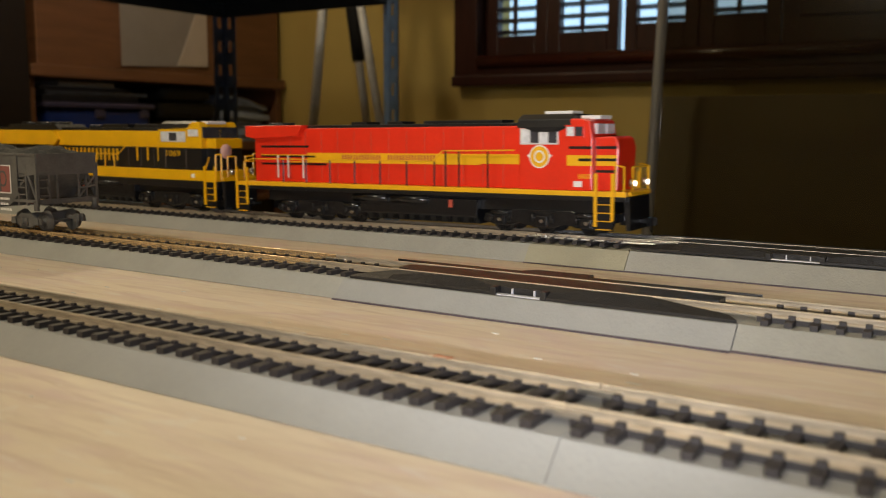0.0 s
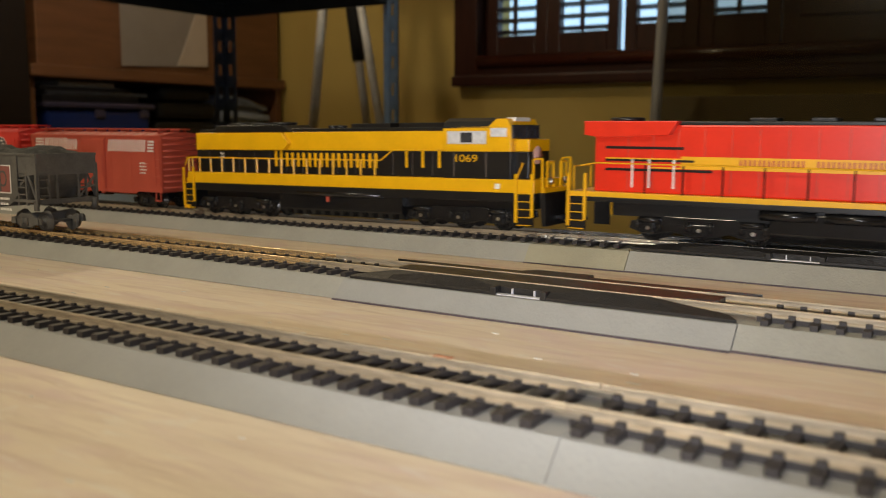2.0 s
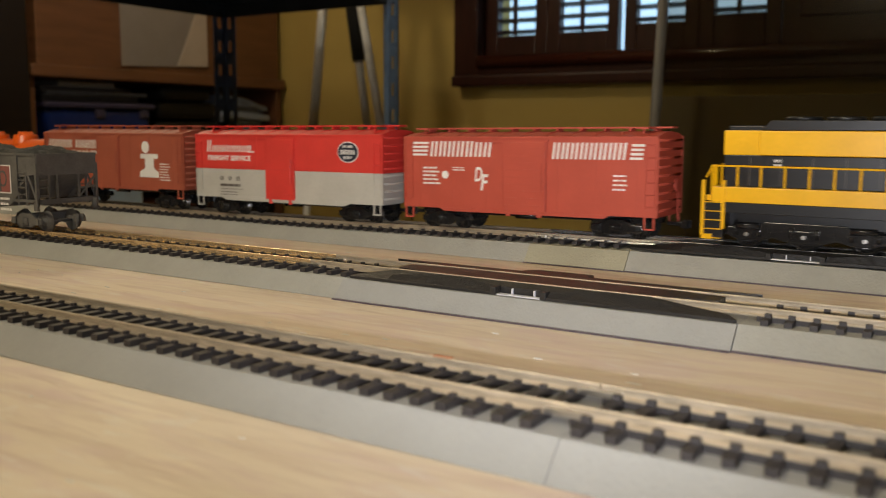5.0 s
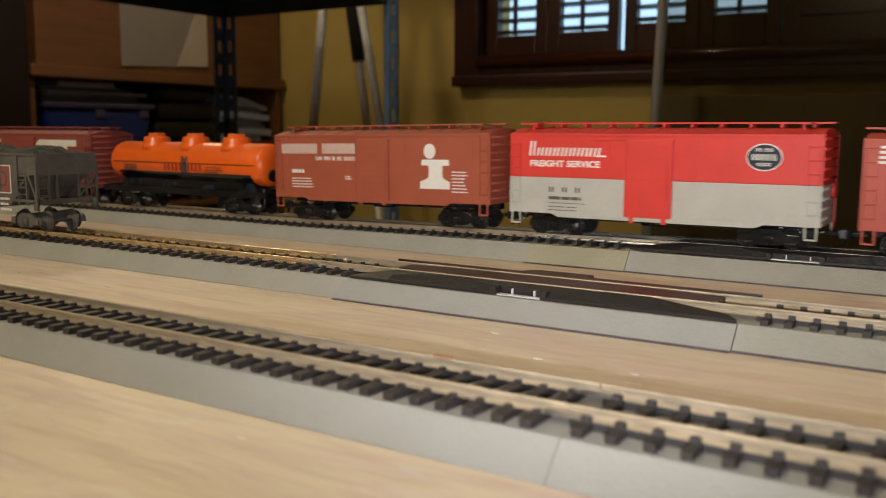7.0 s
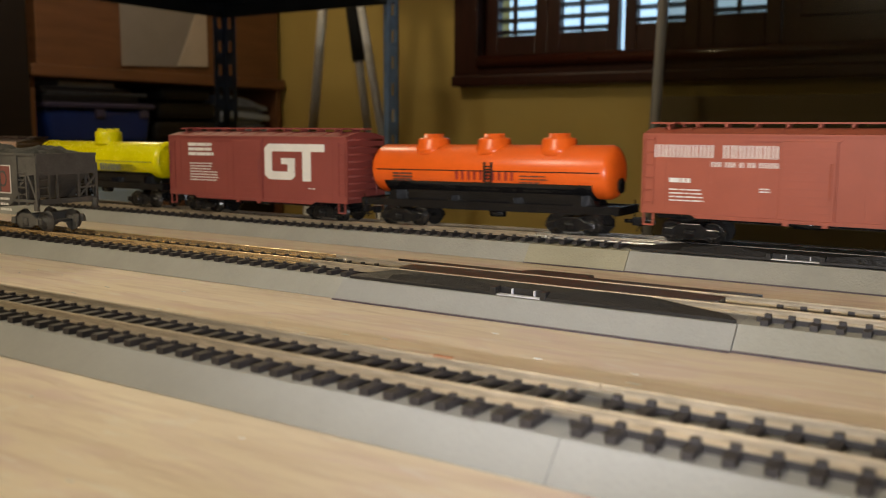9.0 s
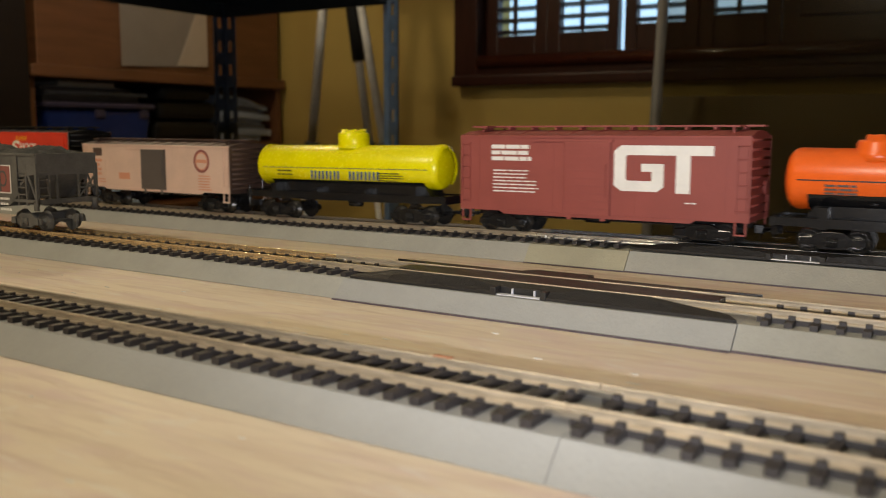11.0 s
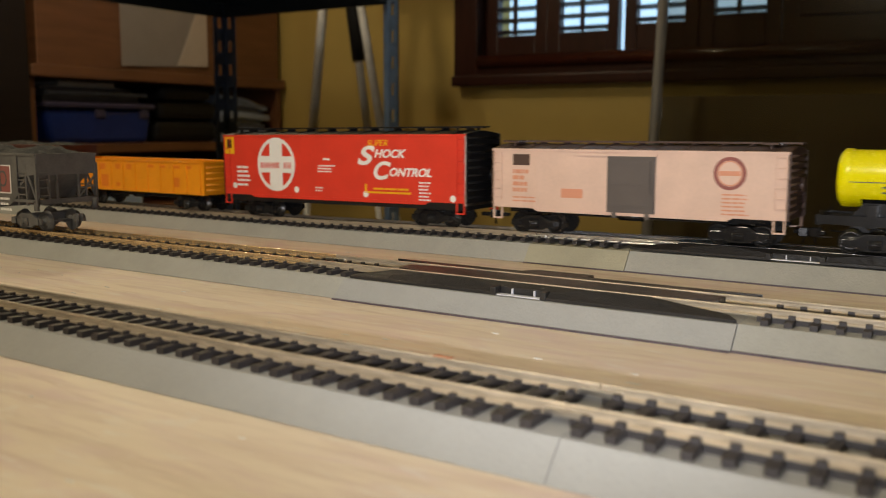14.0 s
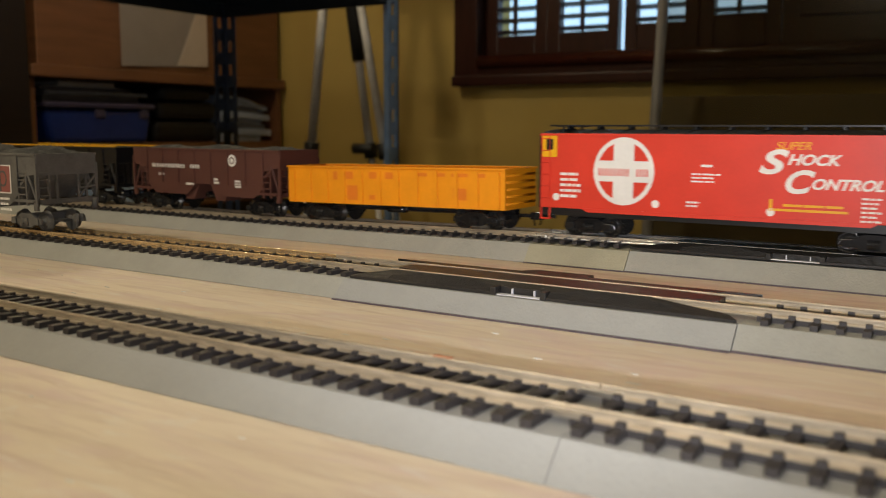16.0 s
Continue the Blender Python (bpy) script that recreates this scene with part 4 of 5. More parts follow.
def hoppers():
    car = car_thing("hopper_car", "red-brown model hopper car with a coal load and a white roundel", -1.2924)
    h = 64.0
    hopper_body(car, HOPBROWN, 3.0, h, 17.0, 11.0, 39.6, 13)
    y = -17.5
    disc(car, 26, 33, 3.3, 3.6, y - 0.2, WHITE)
    disc(car, 26, 33, 2.0, 2.2, y - 0.4, HOPBROWN, inner=0.7)
    bars(car, "xxxxxxx xx", -45, 27.5, 2.4, 44, y - 0.9, WHITE)
    lines(car, -40, 22.5, 6, 1, 2, y, WHITE, 1.3, 41)
    lines(car, -15, 17, 8, 1, 2, y, WHITE, 1.3, 42)
    lines(car, 10, 20.5, 5, 2, 2, y, WHITE, 1.3, 43)
    lines(car, 28, 20, 6, 3, 1.6, y, WHITE, 1.1, 44)
    for s in (-1, 1):
        truck(car, s * (h - 19))
        coupler(car, s * (h - 0.5), s)
    under(car, h - 22, 13)
    car = car_thing("hopper_car", "black model hopper car with a thin yellow rim", -1.4430)
    hopper_body(car, BLACK, 1.0, 68, 17.0, 11.0, 39.2, 13)
    bm = bmesh.new()
    for s in (-1, 1):
        box(bm, -68, 68, s * 17.3 - 0.9, s * 17.3 + 0.9, 39.5, 40.2)
    part("rim", bm, STRIPE, car, "thin yellow top rim")
    for s in (-1, 1):
        truck(car, s * 48)
        coupler(car, s * 67.5, s)
    # the parked grey hopper on the middle track
    car = thing("hopper_car", "weathered grey model hopper car with coal, parked on the middle track", "railway car", pose(-0.4767, Y_MID, RAIL_TOP), "parked model cars")
    hopper_body(car, WEATHER, 5.2, 67, 17.0, 13.0, 39.4, 15, nribs=8)
    y = -17.45
    block(car, 33, 46, 19, 33.5, y, WHITE, "placard")
    block(car, 33.6, 45.4, 19.6, 32.9, y - 0.17, DULLRED, "placard")
    disc(car, 39.5, 26.5, 3.4, 4.2, y - 0.35, WEATHER, inner=0.75)
    lines(car, 36, 15.6, 10, 3, 2.7, y, WHITE, 1.2, 45)
    for s in (-1, 1):
        truck(car, s * 50, WEATHER, WEATHER, still=True)
        coupler(car, s * 66, s, WEATHER)


tracks_built = (board(), tracks())


# ---------------- locomotives ----------------
def loco_truck(car, x, axles=(-23.5, 0, 23.5)):
    def frame_mesh(bm):
        for s in (-1, 1):
            prism(bm, [(-33, 5.5), (-32, 8.8), (-20, 9.4), (-16, 11.5), (16, 11.5), (20, 9.4), (32, 8.8), (33, 5.5), (27, 3.4), (18, 3.4), (13, 4.8), (4, 2.6), (-4, 2.6), (-13, 4.8), (-18, 3.4), (-27, 3.4)], s * 12.4 - 0.9, s * 12.4 + 0.9, "y", bevel=0.25)
            for a in axles:
                box(bm, a - 2.8, a + 2.8, s * 13.6 - 0.7, s * 13.6 + 0.7, 3.4, 8.6, bevel=0.4)
                for e in (-5, 5):
                    rod(bm, (a + e, s * 13.4, 5.2), (a + e, s * 13.4, 9.6), 1.0, 10)
            rod(bm, (-28, s * 13.8, 9.6), (-18, s * 13.8, 9.6), 1.5, 10)
            rod(bm, (18, s * 13.8, 9.6), (28, s * 13.8, 9.6), 1.5, 10)
        box(bm, -26, 26, -9, 9, 6, 12)
    root = part("truck", shared("loco_truck", frame_mesh, CHASSIS), CHASSIS, car, at=pose(x * MM, 0, 0))
    for a in axles:
        wheelset(root, a, 6.0, WHEEL)
        bm = bmesh.new()
        rod(bm, (a, -14.6, 6), (a, -14.0, 6), 0.9, 10)
        part("axle_cap", bm, SILVER, root)
    return root


def handrail(car, pts, posts, z_low, mat, post_mat, y=-16.2, r=0.35, both=True):
    for s in ((1, -1) if both else (1,)):
        bm = bmesh.new()
        for p, q in zip(pts, pts[1:]):
            rod(bm, (p[0], y * s, p[1]), (q[0], y * s, q[1]), r, 6)
        part("handrail", bm, mat, car)
        for x, top in posts:
            bm = bmesh.new()
            rod(bm, (x, y * s, z_low), (x, y * s, top), r * 1.25, 6)
            part("stanchion", bm, post_mat, car)


def steps(car, x, mat, edge, frame_mat, w=8.0, z_top=20.0):
    for s in (-1, 1):
        bm = bmesh.new()
        box(bm, x - w / 2, x + w / 2, s * 15.2 - 0.5, s * 15.2 + 0.5, 3.0, z_top)
        part("step_well", bm, mat, car)
        for i in range(5):
            bm = bmesh.new()
            zz = 3.6 + i * 3.9
            box(bm, x - w / 2 + 0.5, x + w / 2 - 0.5, s * 16.4 - 0.9, s * 16.4 + 0.9, zz, zz + 0.35)
            part("step", bm, edge, car)
        bm = bmesh.new()
        for e in (-1, 1):
            box(bm, x + e * w / 2 - 0.7, x + e * w / 2 + 0.7, s * 16.8 - 0.5, s * 16.8 + 0.5, 5.0 + (3 if e > 0 else 0), z_top + 10)
        part("step_rail", bm, frame_mat, car)


def cab_window(car, x0, x1, z0, z1, y, frame_mat, panes=2):
    bm = bmesh.new()
    box(bm, x0, x1, y - 0.25, y + 0.2, z0, z1, bevel=0.12)
    fr = part("window_frame", bm, frame_mat, car)
    w = (x1 - x0 - 1.2) / panes
    for i in range(panes):
        bm = bmesh.new()
        box(bm, x0 + 0.8 + i * w, x0 + 0.4 + (i + 1) * w, y - 0.36, y - 0.2, z0 + 0.8, z1 - 0.8)
        part("pane", bm, (SHINEGLASS, GLASSD)[i % 2], fr)


def roof_fan(car, x, r, z, mat):
    bm = bmesh.new()
    lathe(bm, [(0, r), (1.6, r), (1.9, r - 0.7), (1.2, r - 1.0), (1.2, 0.4)], (x, 0, z), "z", 24)
    part("roof_fan", bm, mat, car)


def loco_red():
    car = car_thing("diesel_locomotive", "bright red model diesel locomotive with gold stripe and black roof", 0.6147, "locomotive")
    x = lambda w: (w - 0.6147) * 1000
    # walkway with gold edge, fuel tank
    bm = bmesh.new()
    box(bm, x(0.4822), x(0.7300), -16.4, 16.4, 17.0, 19.2, bevel=0.2)
    box(bm, x(0.503), x(0.722), -10.5, 10.5, 10.5, 17.2)
    part("frame", bm, BLACK, car)
    bm = bmesh.new()
    box(bm, x(0.4822), x(0.7300), -16.6, 16.6, 19.2, 21.6, bevel=0.2)
    part("walkway", bm, STRIPE, car, "gold edged walkway")
    bm = bmesh.new()
    prism(bm, [(-15, 15.5), (15, 15.5), (15, 6.5), (11, 2.8), (-11, 2.8), (-15, 6.5)], x(0.575), x(0.650), "x", bevel=0.5)
    part("fuel_tank", bm, GLOSS, car)
    for i in range(2):
        bm = bmesh.new()
        rod(bm, (x(0.571 + i * 0.026), -14.5, 14.4), (x(0.594 + i * 0.026), -14.5, 14.4), 2.2, 14)
        part("air_reservoir", bm, CHASSIS, car)
    block(car, x(0.6335), x(0.6355), 11, 15, -15.3, CARRED, "fuel_filler", 0.6)
    # hood
    bm = bmesh.new()
    box(bm, x(0.4935), x(0.6740), -11.6, 11.6, 21.6, 52.6, bevel=0.7)
    part("long_hood", bm, RED, car)
    bm = bmesh.new()
    prism(bm, [(x(0.4893), 48.0), (x(0.4893), 54.4), (x(0.5340), 54.4), (x(0.5300), 48.0), (x(0.4960), 46.8)], -15.0, 15.0, "y", bevel=0.4)
    part("radiator_wing", bm, RED, car)
    for i in range(14):
        bm = bmesh.new()
        xx = x(0.510 + i * 0.0118)
        box(bm, xx - 0.15, xx + 0.15, -11.75, 11.75, 23, 51)
        part("door_seam", bm, CARRED, car)
    bm = bmesh.new()
    box(bm, x(0.5250), x(0.674), -9.5, 9.5, 52.4, 54.2, bevel=0.4)
    for a, b in ((0.563, 0.574), (0.588, 0.598), (0.612, 0.66)):
        box(bm, x(a), x(b), -6.5, 6.5, 54.2, 55.8, bevel=0.3)
    part("roof", bm, BLACK, car, "black roof with stacks and hatches")
    roof_fan(car, x(0.505), 8, 54.2, BLACK)
    # cab and nose
    bm = bmesh.new()
    prism(bm, [(x(0.6742), 21.6), (x(0.7128), 21.6), (x(0.7128), 47), (x(0.7112), 54.5), (x(0.7080), 55.6), (x(0.7015), 55.6), (x(0.7005), 51.8), (x(0.6742), 51.8)], -15.6, 15.6, "y", bevel=0.6)
    part("cab", bm, RED, car)
    bm = bmesh.new()
    prism(bm, [(-16.0, 51.4), (-15.4, 55.4), (-10, 58.0), (10, 58.0), (15.4, 55.4), (16.0, 51.4)], x(0.6732), x(0.7020), "x", bevel=0.3)
    for s in (-1, 1):
        prism(bm, [(x(0.6770), 51.6), (x(0.7000), 51.6), (x(0.6950), 49.4), (x(0.6830), 49.4)], s * 15.9 - 0.3, s * 15.9 + 0.3, "y")
    part("cab_roof", bm, BLACK, car)
    bm = bmesh.new()
    box(bm, x(0.6835), x(0.6985), -6, 6, 57.4, 59.6, bevel=0.5)
    part("air_conditioner", bm, WHITE, car, "white roof air conditioner")
    bm = bmesh.new()
    prism(bm, [(x(0.7100), 21.6), (x(0.7238), 21.6), (x(0.7243), 42), (x(0.7232), 46.2), (x(0.7210), 47.4), (x(0.7100), 46.6)], -11.5, 11.5, "y", bevel=0.8)
    part("nose", bm, RED, car)
    bm = bmesh.new()
    box(bm, x(0.7030), x(0.7132), -7, 7, 55.3, 57.2, bevel=0.3)
    part("number_board", bm, WHITE, car, "white lit number board")
    cab_window(car, x(0.6750), x(0.6955), 43.4, 51.2, -15.7, CABFRAME, 4)
    cab_window(car, x(0.6990), x(0.7088), 46.6, 52.6, -15.7, RED, 2)
    bm = bmesh.new()
    for q in (-1, 1):
        box(bm, x(0.7114), x(0.7134), q * 6 - 4.6, q * 6 + 4.6, 48.4, 53.2)
    part("windscreen", bm, SHINEGLASS, car)
    # stripes and lettering
    y = -11.75
    block(car, x(0.535), x(0.6735), 33.6, 38.6, y, STRIPE, "gold_stripe")
    block(car, x(0.499), x(0.600), 36.9, 37.6, y - 0.05, STRIPE, "gold_stripe", 0.2)
    block(car, x(0.520), x(0.650), 33.0, 33.6, y - 0.05, STRIPE, "gold_stripe", 0.2)
    block(car, x(0.499), x(0.536), 41.6, 42.8, y, BLACK, "black_stripe")
    block(car, x(0.499), x(0.541), 36.0, 37.0, y - 0.2, BLACK, "black_stripe")
    block(car, x(0.499), x(0.549), 31.6, 32.7, y, BLACK, "black_stripe")
    bars(car, "xxxxxxx xxxxxxxx", x(0.5605), 34.5, 3.2, 63, y - 0.17, CARRED)
    # upright white strips stand in for reflections on the hood
    for i, xx in enumerate((0.512, 0.520, 0.5315)):
        block(car, x(xx), x(xx) + 0.9, 24, 37, y - 0.4, WHITE, "painted_glint", 0.3)
    yc = -15.65
    block(car, x(0.7000), x(0.7127), 33.4, 38.4, yc, STRIPE, "gold_stripe")
    yn = -11.55
    block(car, x(0.7130), x(0.7234), 33.4, 38.4, yn, STRIPE, "gold_stripe")
    block(car, x(0.7060), x(0.7127), 35.6, 36.9, yc - 0.17, BLACK, "black_stripe")
    block(car, x(0.7130), x(0.7234), 35.6, 36.9, yn - 0.17, BLACK, "black_stripe")
    block(car, x(0.7010), x(0.7127), 41.3, 42.6, yc, BLACK, "black_stripe")
    block(car, x(0.7130), x(0.7234), 41.3, 42.6, yn, BLACK, "black_stripe")
    block(car, x(0.7130), x(0.7234), 30.2, 31.4, yn, BLACK, "black_stripe")
    disc(car, x(0.6855), 37.6, 5.4, 5.6, yc, WHITE)
    disc(car, x(0.6855), 37.6, 4.8, 5.0, yc - 0.1, STRIPE, inner=0.62)
    disc(car, x(0.6855), 37.6, 2.2, 2.2, yc - 0.2, STRIPE)
    bm = bmesh.new()
    for s in (-1, 1):
        prism(bm, [(x(0.6855) + s * 4, 35.6), (x(0.6855) + s * 6.8, 38.2), (x(0.6855) + s * 4, 39.6)], yc - 0.16, yc, "y")
    part("emblem", bm, WHITE, car)
    block(car, x(0.7035), x(0.7078), 23.4, 26.2, yc, WHITE, "placard")
    bars(car, "xxxx", x(0.7060), 27.4, 2.2, 6.5, yc, STRIPE)
    # rails, steps, couplers, lights
    posts = [(x(0.520 + i * 0.0175), 34.6) for i in range(7)] + [(x(0.632), 40), (x(0.640), 40), (x(0.657), 40)]
    handrail(car, [(x(0.4885), 33.6), (x(0.4960), 35.0), (x(0.624), 34.8), (x(0.630), 40.2), (x(0.672), 40.6)], posts, 21.6, STRIPE, BLACK)
    for xx in (0.4870, 0.7195):
        steps(car, x(xx), BLACK, STRIPE, STRIPE, w=8.4)
    handrail(car, [(x(0.7245), 34), (x(0.7290), 33)], [(x(0.7247), 34), (x(0.7290), 33)], 21.6, STRIPE, STRIPE)
    for xe, s in ((0.4825, -1), (0.7308, 1)):
        bm = bmesh.new()
        prism(bm, [(x(xe) - s * 3, 19), (x(xe), 19), (x(xe) + s * 0.5, 3.4), (x(xe) - s * 1.5, 3.4)], -13.5, 13.5 if s > 0 else -9.5, "y")
        part("pilot", bm, CARRED if s < 0 else BLACK, car)
        bm = bmesh.new()
        for q in (-10, 10):
            rod(bm, (x(xe), q, 22), (x(xe), q, 33), 0.4, 6)
        rod(bm, (x(xe), -10, 33), (x(xe), 10, 33), 0.4, 6)
        rod(bm, (x(xe), -13, 20.5), (x(xe), 13, 20.5), 0.9, 6)
        part("end_rail", bm, STRIPE, car)
        coupler(car, x(xe) - s * 3, s)
    for q in (-8.5, 8.5):
        bm = bmesh.new()
        lathe(bm, [(x(0.7290), 1.9), (x(0.7312), 1.9), (x(0.7314), 1.3)], (0, q, 25.4), "x", 16)
        dl = part("ditch_light", bm, SILVER, car)
        bm = bmesh.new()
        lathe(bm, [(x(0.7313), 1.4), (x(0.7317), 1.2)], (0, q, 25.4), "x", 14)
        part("lens", bm, LENS, dl, "lit white lens")
    loco_truck(car, x(0.545))
    loco_truck(car, x(0.686))
    return car


def loco_yellow():
    car = car_thing("diesel_locomotive", "golden yellow and black model diesel locomotive with yellow handrails", 0.3508, "locomotive")
    x = lambda w: (w - 0.3508) * 1000
    FR = 0.4648
    bm = bmesh.new()
    box(bm, x(0.2215), x(FR), -16.4, 16.4, 15.0, 19.6, bevel=0.2)
    box(bm, x(0.232), x(0.455), -10.5, 10.5, 10.0, 15.2)
    part("frame", bm, BLACK, car)
    bm = bmesh.new()
    box(bm, x(0.2215), x(FR), -16.8, 16.8, 19.6, 26.2, bevel=0.25)
    part("walkway", bm, YELLOW, car, "yellow walkway side")
    bm = bmesh.new()
    prism(bm, [(-15, 16), (15, 16), (15, 6.0), (11, 2.6), (-11, 2.6), (-15, 6.0)], x(0.297), x(0.385), "x", bevel=0.5)
    part("fuel_tank", bm, GLOSS, car)
    bm = bmesh.new()
    rod(bm, (x(0.312), -15.2, 15.5), (x(0.372), -15.2, 15.5), 1.7, 12)
    part("air_reservoir", bm, CHASSIS, car)
    block(car, x(0.333), x(0.335), 11, 14, -15.2, CARRED, "fuel_filler", 0.6)
    # hood, lower half black, upper half yellow
    bm = bmesh.new()
    box(bm, x(0.2250), x(0.4135), -11.4, 11.4, 26.2, 39.8, bevel=0.3)
    hs = part("hood_side", bm, BLACK, car, "black lower hood with doors")
    for i in range(14):
        piece("door_seam", hs, (0.3, 23.2, 12), GREYBROWN, (x(0.236 + i * 0.0128), 0, 33))
    bm = bmesh.new()
    box(bm, x(0.2246), x(0.4135), -11.6, 11.6, 39.8, 50.4, bevel=0.4)
    prism(bm, [(x(0.2400), 40.0), (x(0.3000), 40.0), (x(0.3040), 44), (x(0.2985), 50.2), (x(0.2400), 50.2)], -14.0, 14.0, "y", bevel=0.3)
    part("hood_top", bm, YELLOW, car)
    bm = bmesh.new()
    box(bm, x(0.2260), x(0.4135), -9.6, 9.6, 50.2, 52.4, bevel=0.4)
    prism(bm, [(x(0.2400), 50.4), (x(0.3050), 50.4), (x(0.2980), 54.6), (x(0.2440), 54.6)], -12, 12, "y", bevel=0.3)
    for a, b in ((0.345, 0.372), (0.378, 0.41)):
        box(bm, x(a), x(b), -7, 7, 52.2, 54.8, bevel=0.3)
    part("roof", bm, BLACK, car, "black roof with fans")
    for xx in (0.255, 0.272, 0.289):
        roof_fan(car, x(xx), 7.5, 54.4, BLACK)
    for xx in (0.3265, 0.333):
        roof_fan(car, x(xx), 3.0, 52.2, BLACK)
    # cab and nose
    bm = bmesh.new()
    box(bm, x(0.4115), x(0.4513), -15.6, 15.6, 26.2, 39.8, bevel=0.3)
    part("cab_side", bm, BLACK, car)
    bm = bmesh.new()
    prism(bm, [(x(0.4115), 39.8), (x(0.4516), 39.8), (x(0.4512), 52), (x(0.4490), 56.2), (x(0.4430), 56.2), (x(0.4385), 52.4), (x(0.4115), 52.2)], -15.7, 15.7, "y", bevel=0.5)
    part("cab", bm, YELLOW, car)
    bm = bmesh.new()
    prism(bm, [(-15.9, 51.6), (-13.5, 55.0), (-9, 56.8), (9, 56.8), (13.5, 55.0), (15.9, 51.6)], x(0.4115), x(0.4415), "x", bevel=0.3)
    part("cab_roof", bm, BLACK, car)
    bm = bmesh.new()
    box(bm, x(0.4455), x(0.4512), -10, 6, 54.8, 56.8, bevel=0.4)
    part("headlight_box", bm, WHITE, car, "white headlight and number board box")
    for a, b, mat, z0, z1 in ((0.4500, 0.4593, BLACK, 26.2, 39.8), (0.4500, 0.4596, YELLOW, 39.8, 46.0)):
        bm = bmesh.new()
        box(bm, x(a), x(b), -11.5, 11.5, z0, z1, bevel=0.6)
        part("nose", bm, mat, car)
    disc_bm = bmesh.new()
    lathe(disc_bm, [(x(0.4594), 4.6), (x(0.4602), 4.4), (x(0.4604), 0.4)], (0, -3, 38.0), "x", 24)
    part("nose_emblem", disc_bm, PINK, car, "pale pink round nose emblem")
    cab_window(car, x(0.4145), x(0.4375), 43.6, 50.2, -15.8, CABFRAME, 3)
    cab_window(car, x(0.4393), x(0.4500), 46.4, 52.4, -15.8, YELLOW, 1)
    bm = bmesh.new()
    for q in (-1, 1):
        box(bm, x(0.4500), x(0.4521), q * 7.5 - 7, q * 7.5 + 7, 46.3, 53)
    part("windscreen", bm, GLASSD, car)
    y = -11.5
    bars(car, "xxxxxxxxx", x(0.2905), 30.4, 8.0, 78, y - 0.15, YELLOW, tall=1.4)
    font(car, "1069", x(0.4192), 34.6, 3.7, 13.0, -15.72, YELLOW, "number")
    block(car, x(0.4430), x(0.4460), 21.4, 24.0, -16.85, WHITE, "placard")
    block(car, x(0.4180), x(0.4186), 27, 39.6, -15.65, GREYBROWN, "seam")
    block(car, x(0.4370), x(0.4376), 27, 39.6, -15.65, GREYBROWN, "seam")
    lines(car, x(0.246), 37, 4, 2, 2.0, y - 0.1, WHITE, 1.2, 51)
    for i in range(3):
        block(car, x(0.3852 + i * 0.0104), x(0.3869 + i * 0.0104), 31.0, 39.8, y - 0.1, YELLOW, "yellow_stripe")
    posts = [(x(0.2225 + i * 0.0097), 34.8) for i in range(16)]
    handrail(car, [(x(0.2190), 30), (x(0.2215), 35.2), (x(0.3720), 34.8), (x(0.3800), 40.4), (x(0.4120), 40.8)], posts, 26.2, YELLOW, YELLOW, r=0.42)
    handrail(car, [(x(0.4642), 36.2), (x(0.4690), 36.6)], [(x(0.4690), 36.6)], 21, YELLOW, YELLOW, r=0.45)
    handrail(car, [(x(0.4550), 27), (x(0.4585), 34.5)], [(x(0.4642), 36.2)], 21, YELLOW, YELLOW, r=0.45)
    for xx in (0.2225, 0.4593):
        steps(car, x(xx), BLACK, YELLOW, YELLOW, w=8.8, z_top=19)
    for xe, s in ((0.2200, -1), (0.4690, 1)):
        bm = bmesh.new()
        prism(bm, [(x(xe) - s * 3, 20), (x(xe), 20), (x(xe) + s * 0.5, 3.4), (x(xe) - s * 1.5, 3.4)], -13.5, 13.5, "y")
        part("pilot", bm, BLACK, car)
        bm = bmesh.new()
        box(bm, x(xe) - 1.0, x(xe) + 1.0, -15.5, 15.5, 20, 22.4)
        for q in (-11, -4, 4, 11):
            rod(bm, (x(xe), q, 22), (x(xe), q, 35), 0.5, 6)
        rod(bm, (x(xe), -11, 35), (x(xe), -4, 35), 0.5, 6)
        rod(bm, (x(xe), 4, 35), (x(xe), 11, 35), 0.5, 6)
        part("end_rail", bm, YELLOW, car)
        if s < 0:
            bm = bmesh.new()
            for q in (-1, 1):
                box(bm, x(xe) - 2.2, x(xe) + 2.2, q * 15.5 - 1.4, q * 15.5 + 1.4, 3.2, 5.4)
            part("lower_step", bm, YELLOW, car)
        coupler(car, x(xe) - s * 3, s)
    for q in (-8.5, 8.5):
        bm = bmesh.new()
        lathe(bm, [(x(0.4690), 1.7), (x(0.4708), 1.7), (x(0.4712), 0.5)], (0, q, 25.4), "x", 14)
        part("ditch_light", bm, SILVER, car)
    loco_truck(car, x(0.2600))
    loco_truck(car, x(0.4200))
    return car


# ---------------- the room behind ----------------
ZF, ZC = -1.0, 1.45
WALL = material("mustard_wall_paint", (0.50, 0.36, 0.10), 0.75, vary=0.06, scale=3, bump=0.15, bump_scale=150)
CEIL = material("ceiling_paint", (0.75, 0.72, 0.66), 0.9, vary=0.04, scale=3)
FLOOR = material("dark_floor", (0.16, 0.105, 0.06), 0.5, vary=0.25, scale=4, stretch=(1, 8, 1))
MAHOG = material("dark_mahogany", (0.036, 0.010, 0.006), 0.34, vary=0.3, scale=8, stretch=(8, 8, 1), spec=0.35)
